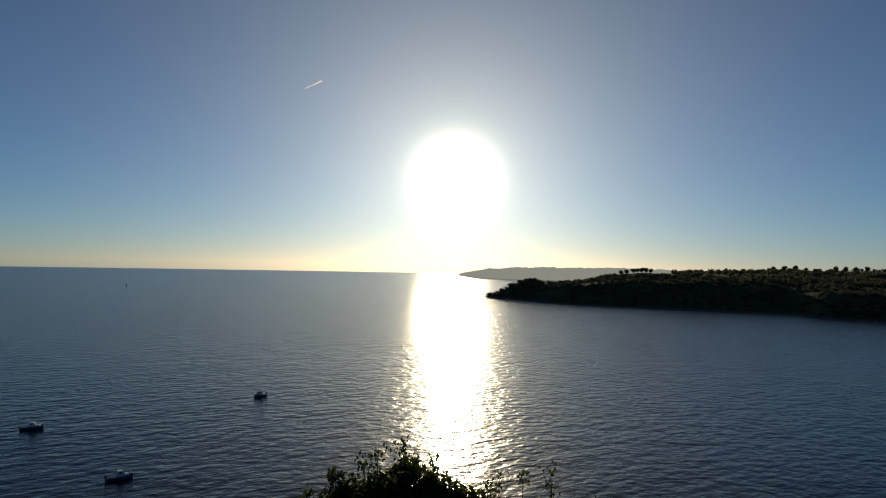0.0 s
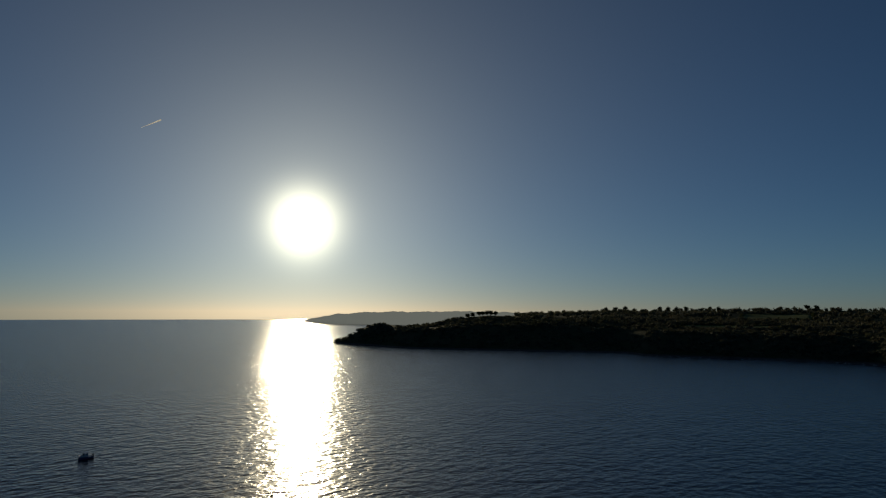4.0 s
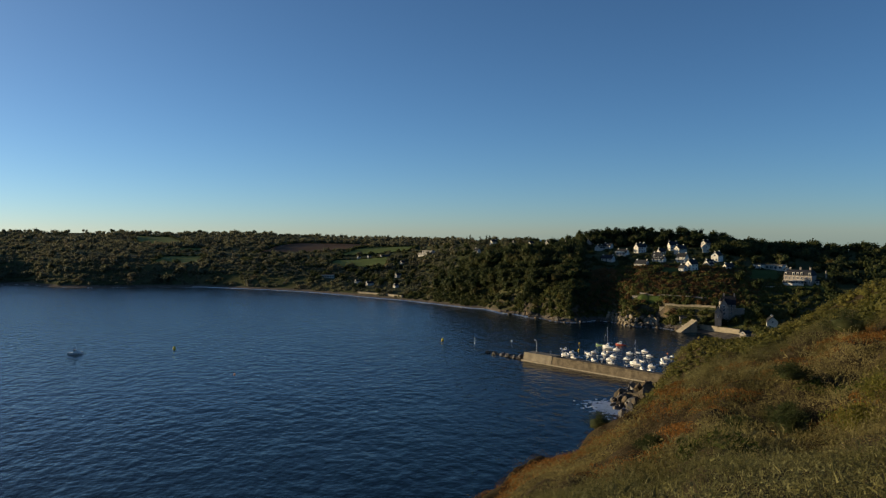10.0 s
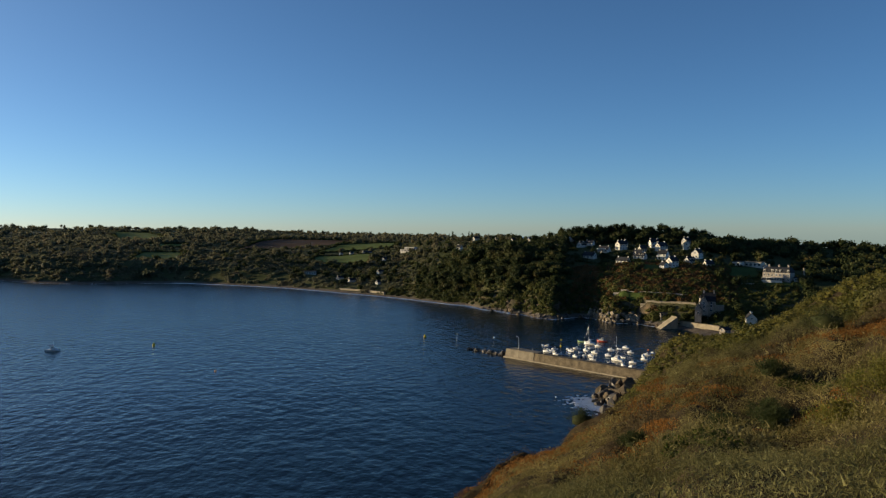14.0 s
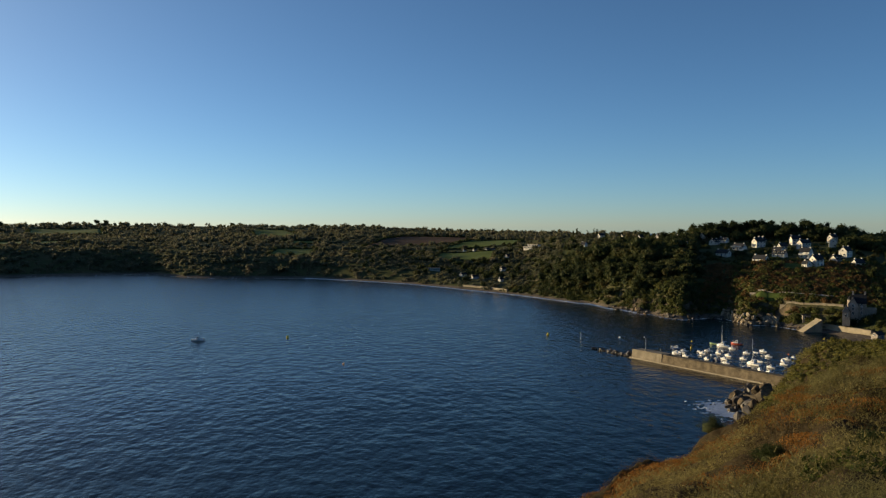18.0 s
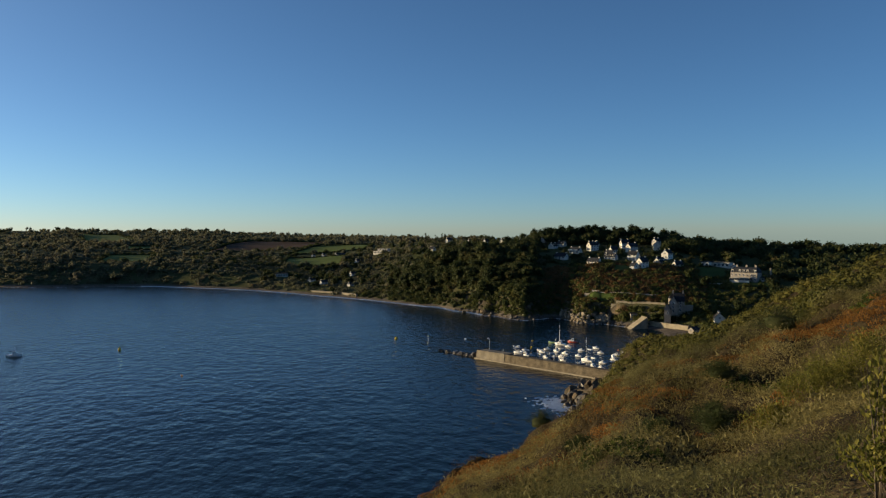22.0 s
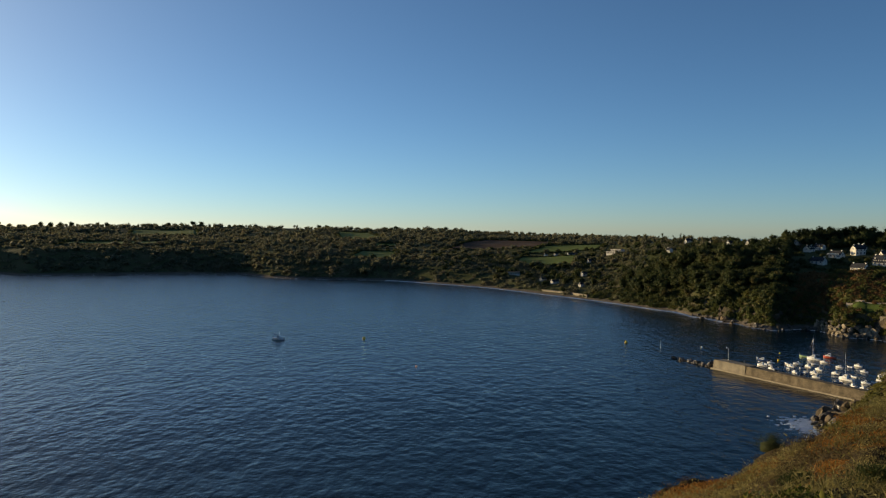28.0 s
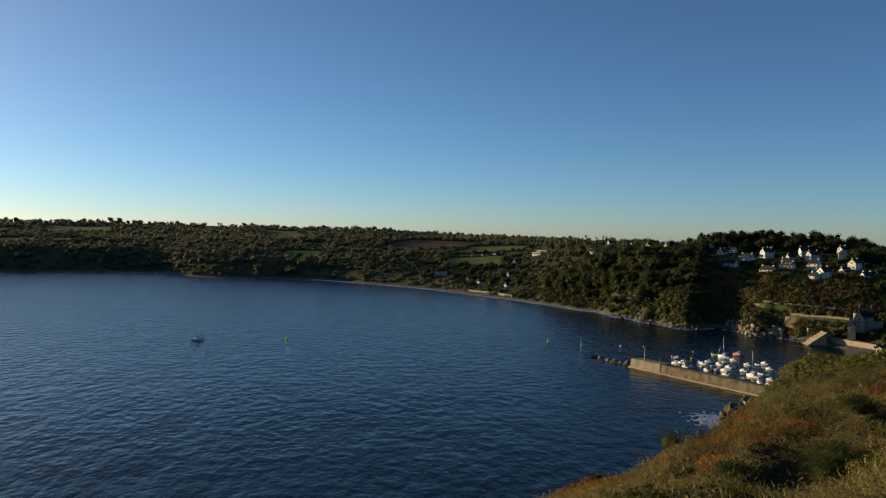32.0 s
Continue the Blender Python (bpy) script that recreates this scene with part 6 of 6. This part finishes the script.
def tree(name, x, y, h, rad, label, group, seed, pine=False, up=0.0):
    rng = np.random.default_rng(seed)
    t = empty(name, pose(x, y, ground_z(x, y) - 0.3 + up))
    tagged(t, label, "tree", group)
    bm = bmesh.new()
    add_tube(bm, (0, 0, -0.5), (0.2, 0.1, h * 0.45), rad * 0.09 + 0.08, rad * 0.06 + 0.06, 7)
    add_tube(bm, (0.2, 0.1, h * 0.44), (0.1, -0.1, h * 0.85), rad * 0.06 + 0.06, 0.07, 6)
    part("trunk", bm, M_BARK, t)
    for k in range(6):
        a = k * 1.05 + rng.uniform(0, 0.6)
        z = h * rng.uniform(0.35, 0.7)
        part("limb", add_tube(bmesh.new(), (0.15, 0, z), (math.cos(a) * rad * 0.7, math.sin(a) * rad * 0.7, z + h * (0.12 if pine else 0.2)), 0.12, 0.05, 5), M_BARK, t)
    base, ch = (h * 0.3, h * 0.72) if pine else (h * 0.15, h * 0.88)
    v, f = crown(rng, rad, ch, base, 13 if pine else 12, 760, rad * 0.10)
    mesh_ob("crown", v, f, M_PINE if pine else M_GREEN, t)
    return t


def single_trees():
    rng = np.random.default_rng(33)
    pines = "tall dark pines on the village hilltop"
    lab = "tall dark umbrella pine on the village hilltop"
    p = [tree("pine", *at(24.2 + k * 0.9, 634 + 6 * k), 12.5 + k % 3, 5.0 + 0.5 * (k % 2), lab, pines, 50 + k, True) for k in range(4)]
    for k in range(13):
        az, r = 24.0 + k * 0.66 + rng.uniform(-0.2, 0.2), rng.uniform(628, 668)
        x, y = at(az, r)
        copy_thing(p[k % 4], pose(x, y, ground_z(x, y) - 0.3, 0, 0, rng.uniform(0, 360)))
    lab = "wind-shaped tree in a clump on the bare headland"
    grp = "trees in the headland clump"
    q = [tree("headland_tree", *at(-45.8 + k * 0.9, 1395), 8.5 + k, 5.5, lab, grp, 70 + k) for k in range(3)]
    for k, az in enumerate((-45.4, -44.6, -44.2, -43.6)):
        x, y = at(az, 1398 + 4 * k)
        copy_thing(q[k % 3], pose(x, y, ground_z(x, y) - 0.3, 0, 0, 77 * k))
    x, y = at(-38.35, 1790)
    tree("lone_tree", float(x), float(y), 12, 5, "lone round tree on the far skyline", "trees along the skyline", 81)
    sky = [tree("skyline_tree", *at(-35.1 + 0.7 * k, 1880), 11 + 2 * k, 6.5, "broad tree standing above the far ridge", "trees along the skyline", 84 + k) for k in range(3)]
    for az in (-31.2, -30.6, -30.0, -29.3, -27.6, -27.0, -21.2, -20.6, -11.9, -11.3, -5.9, -2.0, -1.2):
        x, y = at(az, 1870)
        copy_thing(sky[int(az * 10) % 3], pose(x, y, ground_z(x, y) - 0.3, 0, 0, az * 40))
    for k, (az, h) in enumerate(((14.45, 17), (14.7, 19), (15.5, 16), (16.0, 18), (16.25, 16))):
        x, y = at(az, 905)
        tree("poplar", float(x), float(y), h, 1.7, "slim upright tree rising above village roofs", "slim trees in the village", 90 + k)
    for k, (az, r, h, rad) in enumerate(((8.4, 690, 9, 4.5), (7.7, 655, 7, 4), (10.1, 700, 9, 4), (9.8, 640, 8, 3.5), (34.9, 480, 8, 4), (36.1, 470, 7, 3.6), (40.6, 470, 9, 4.5), (36.2, 418, 7, 3.5), (38.4, 420, 8, 4), (34.6, 418, 4.5, 2.6), (32.5, 424.5, 4.5, 2.6), (33.2, 421, 4.2, 2.6), (33.8, 419, 4.6, 2.4), (35.4, 414, 4.2, 2.4))):
        x, y = at(az, r)
        tree("garden_tree", float(x), float(y), h, rad, "round broadleaf tree in a seaside garden", "garden trees round the bay", 110 + k)


single_trees()


# ---------------------------------------------------------------- shrubs close to the path
M_TWIG = mat("dry_twigs", [(0.06, 0.045, 0.03), (0.14, 0.11, 0.08)], 6.0, 0.9, 5, 0.2, 0.005)
M_FRESH = leaf_mat("yellow_green_leaves", [(0.07, 0.085, 0.018), (0.13, 0.13, 0.03), (0.20, 0.18, 0.05), (0.05, 0.06, 0.02)])


def shrub(name, x, y, h, rad, stems, leaves, leaf, material, label, seed, group="", dense=0.0, z=None, cluster=0.0):
    """A shrub with its own curved stems, and a leaf on every place near their ends."""
    rng = np.random.default_rng(seed)
    s = empty(name, pose(x, y, (ground_z(x, y) if z is None else z) - 0.05))
    tagged(s, label, "shrub", group)
    bm = bmesh.new()
    pts, dirs = [], []
    for k in range(stems):
        a, lean = rng.uniform(0, 2 * math.pi), rng.uniform(0.05, 1.0)
        top = Vector((math.cos(a) * rad * lean, math.sin(a) * rad * lean, h * rng.uniform(0.65, 1.0) * math.sqrt(max(0.1, 1 - 0.75 * lean ** 2))))
        mid = Vector((top.x * 0.35, top.y * 0.35, top.z * 0.55)) + Vector(rng.normal(0, 0.05 * rad, 3))
        r0 = 0.0025 + 0.0032 * h
        add_tube(bm, (0.15 * mid.x, 0.15 * mid.y, 0), mid, r0, r0 * 0.7, 5)
        add_tube(bm, mid, top, r0 * 0.7, r0 * 0.3, 5)
        for j in range(max(1, leaves // stems)):
            f = rng.uniform(0.15, 1.0) ** 0.7
            p = mid.lerp(top, f) + Vector(rng.normal(0, 0.07 * rad + 0.012, 3))
            if cluster:
                p = top + Vector(rng.normal(0, cluster, 3)) if j % 3 else p
            pts.append(p[:])
            d = (p - mid).normalized() + Vector((0, 0, 0.5))
            dirs.append(d[:])
    st = part("branch", bm, M_TWIG, s, "bare brown wood")
    pos, d = np.array(pts), np.array(dirs)
    n = len(pos)
    along = d + rng.normal(size=(n, 3)) * 0.7
    along /= np.linalg.norm(along, axis=1, keepdims=True)
    side = np.cross(along, unit(rng, n))
    side /= np.linalg.norm(side, axis=1, keepdims=True)
    L = leaf * rng.uniform(0.6, 1.3, (n, 1))
    fold = np.cross(along, side) * L * 0.18
    v = np.stack([pos, pos + along * L * 0.5 + side * L * 0.3 + fold, pos + along * L, pos + along * L * 0.5 - side * L * 0.3 + fold], 1).reshape(-1, 3)
    o = np.arange(n)[:, None] * 4
    f = np.concatenate([o + [0, 1, 2], o + [0, 2, 3]])
    if dense:
        iv, itf = ico()
        core = iv * [rad * dense, rad * dense, h * 0.45 * dense] + [0, 0, h * 0.42]
        f = np.concatenate([f, itf + len(v)])
        v = np.concatenate([v, core])
    mesh_ob("foliage", v, f, material, s)
    return s


near = "shrubs beside the coast path"
for k, (az, top, rad, lab) in enumerate(((-65.9, 53.62, 0.2, "low dark bramble bush at the cliff edge"), (-63.6, 53.80, 0.22, "dark leafy bush silhouetted below the path"), (-61.2, 53.91, 0.24, "tall dark leafy bush silhouetted against the sea"),
                                         (-58.6, 53.92, 0.24, "tall dark leafy bush at the cliff edge"), (-55.8, 53.82, 0.24, "dark leafy bush growing beside taller ones"), (-53.0, 53.72, 0.24, "low leafy bush at the cliff edge"),
                                         (-50.0, 53.80, 0.4, "thin twiggy bramble on the cliff edge"), (-46.6, 53.78, 0.4, "low twiggy bramble on the cliff edge"))):
    x, y = (float(c) for c in at(az, 4.5 + 0.1 * (k % 2)))
    g = ground_z(x, y)
    s = shrub("cliff_bush", x, y, top + 0.10 - g, rad * 1.1, 40 if k < 6 else 30, 1500 if k < 6 else 900, 0.03, M_BRAMBLE, lab, 201 + k, near, 0.5, cluster=0.028)
    if k < 6:
        v, f = crown(np.random.default_rng(240 + k), rad * 1.15, 0.8, top - g - 0.76, 22, 3600, 0.02)
        mesh_ob("leaf_mass", v, f, M_BRAMBLE, s)
        v, f = crown(np.random.default_rng(250 + k), rad * 1.5, top - g - 0.2, -0.2, 26, 2600, 0.03)
        mesh_ob("lower_foliage", v, f, M_BRAMBLE, s)
shrub("sapling", 5.4, 3.7, 1.12, 0.16, 9, 300, 0.036, M_FRESH, "leggy sapling with yellow-green leaves beside the path", 205, near)
shrub("sapling", 5.45, 3.62, 0.84, 0.3, 30, 2000, 0.031, M_FRESH, "bushy sapling with pale green leaves beside the path", 206, near)
shrub("sapling", 5.72, 3.5, 0.86, 0.36, 34, 2600, 0.031, M_FRESH, "leafy sapling with yellowing leaves on the slope", 207, near)
shrub("sapling", 5.9, 4.1, 1.06, 0.1, 4, 70, 0.05, M_FRESH, "single thin sapling with a few fresh green leaves", 208, near)
hs = "shrubs on the heath slope"
for k, (x, y, h, rad, lab) in enumerate(((22.6, 24.4, 1.7, 1.3, "yellow-green sallow bush standing on the slope"), (24.0, 23.6, 2.2, 1.6, "tall yellow-green sallow bush on the slope"), (25.6, 23.0, 2.4, 1.7, "broad yellow-green sallow bush on the slope"), (26.8, 25.2, 1.6, 1.5, "low yellow-green sallow bush among heath"))):
    shrub("sallow_bush", x, y, h, rad, 44, 5200, 0.075, M_FRESH, lab, 211 + k, hs, cluster=0.16)
for k, (x, y, h, rad, lab) in enumerate(((34, 73.5, 2.6, 2.0, "round dark green bush on the edge of the slope"), (36.5, 75.5, 1.8, 1.5, "low dark green bush near the slope's edge"), (43.5, 48.5, 2.4, 2.2, "dark evergreen bush on the upper slope"), (24, 30, 1.3, 1.3, "bright green bramble clump on the slope"),
                                         (26, 33, 1.2, 1.4, "green bramble clump among dry heath"), (21, 38, 1.2, 1.2, "green bramble clump on the steep slope"), (17, 24, 1.0, 1.0, "small green bramble among heather"), (31, 39, 1.3, 1.5, "dark bramble thicket on the slope"))):
    shrub("bush", x, y, h, rad, 60, 4200, 0.075, M_GREEN, lab, 220 + k, hs, 0.62)

# condensation trail high over the sea
trail = []
for k in range(9):
    f = k / 8
    trail.append((bearing(-70.7 + 1.35 * f, 13.9 + 0.68 * f) * 4700, 0.6 + 5.0 * f))
bm = bmesh.new()
rows = [[bm.verts.new(c + Vector((0, 0, w)) * q + bearing(SUN_AZ) * (w * (0.6 - q * q) * 0.5)) for q in (-1.0, -0.4, 0.4, 1.0)] for c, w in trail]
for a, b in zip(rows, rows[1:]):
    for i in range(3):
        bm.faces.new((a[i], b[i], b[i + 1], a[i + 1]))
M_CLOUD, nt, b = node_mat("ice_cloud", 1.0, 0.0, 0.0)
tr = nt.nodes.new("ShaderNodeBsdfTranslucent")
nt.links.new(ramp(nt, noise_tex(nt, 0.05, 3, 0.6), [(0.3, (0.85, 0.85, 0.85)), (0.7, (0.95, 0.95, 0.95))]), tr.inputs[0])
nt.links.new(tr.outputs[0], nt.nodes["Material Output"].inputs[0])
tagged(part("contrail", bm, M_CLOUD), "short bright condensation trail in the evening sky", "contrail", kind="structure")
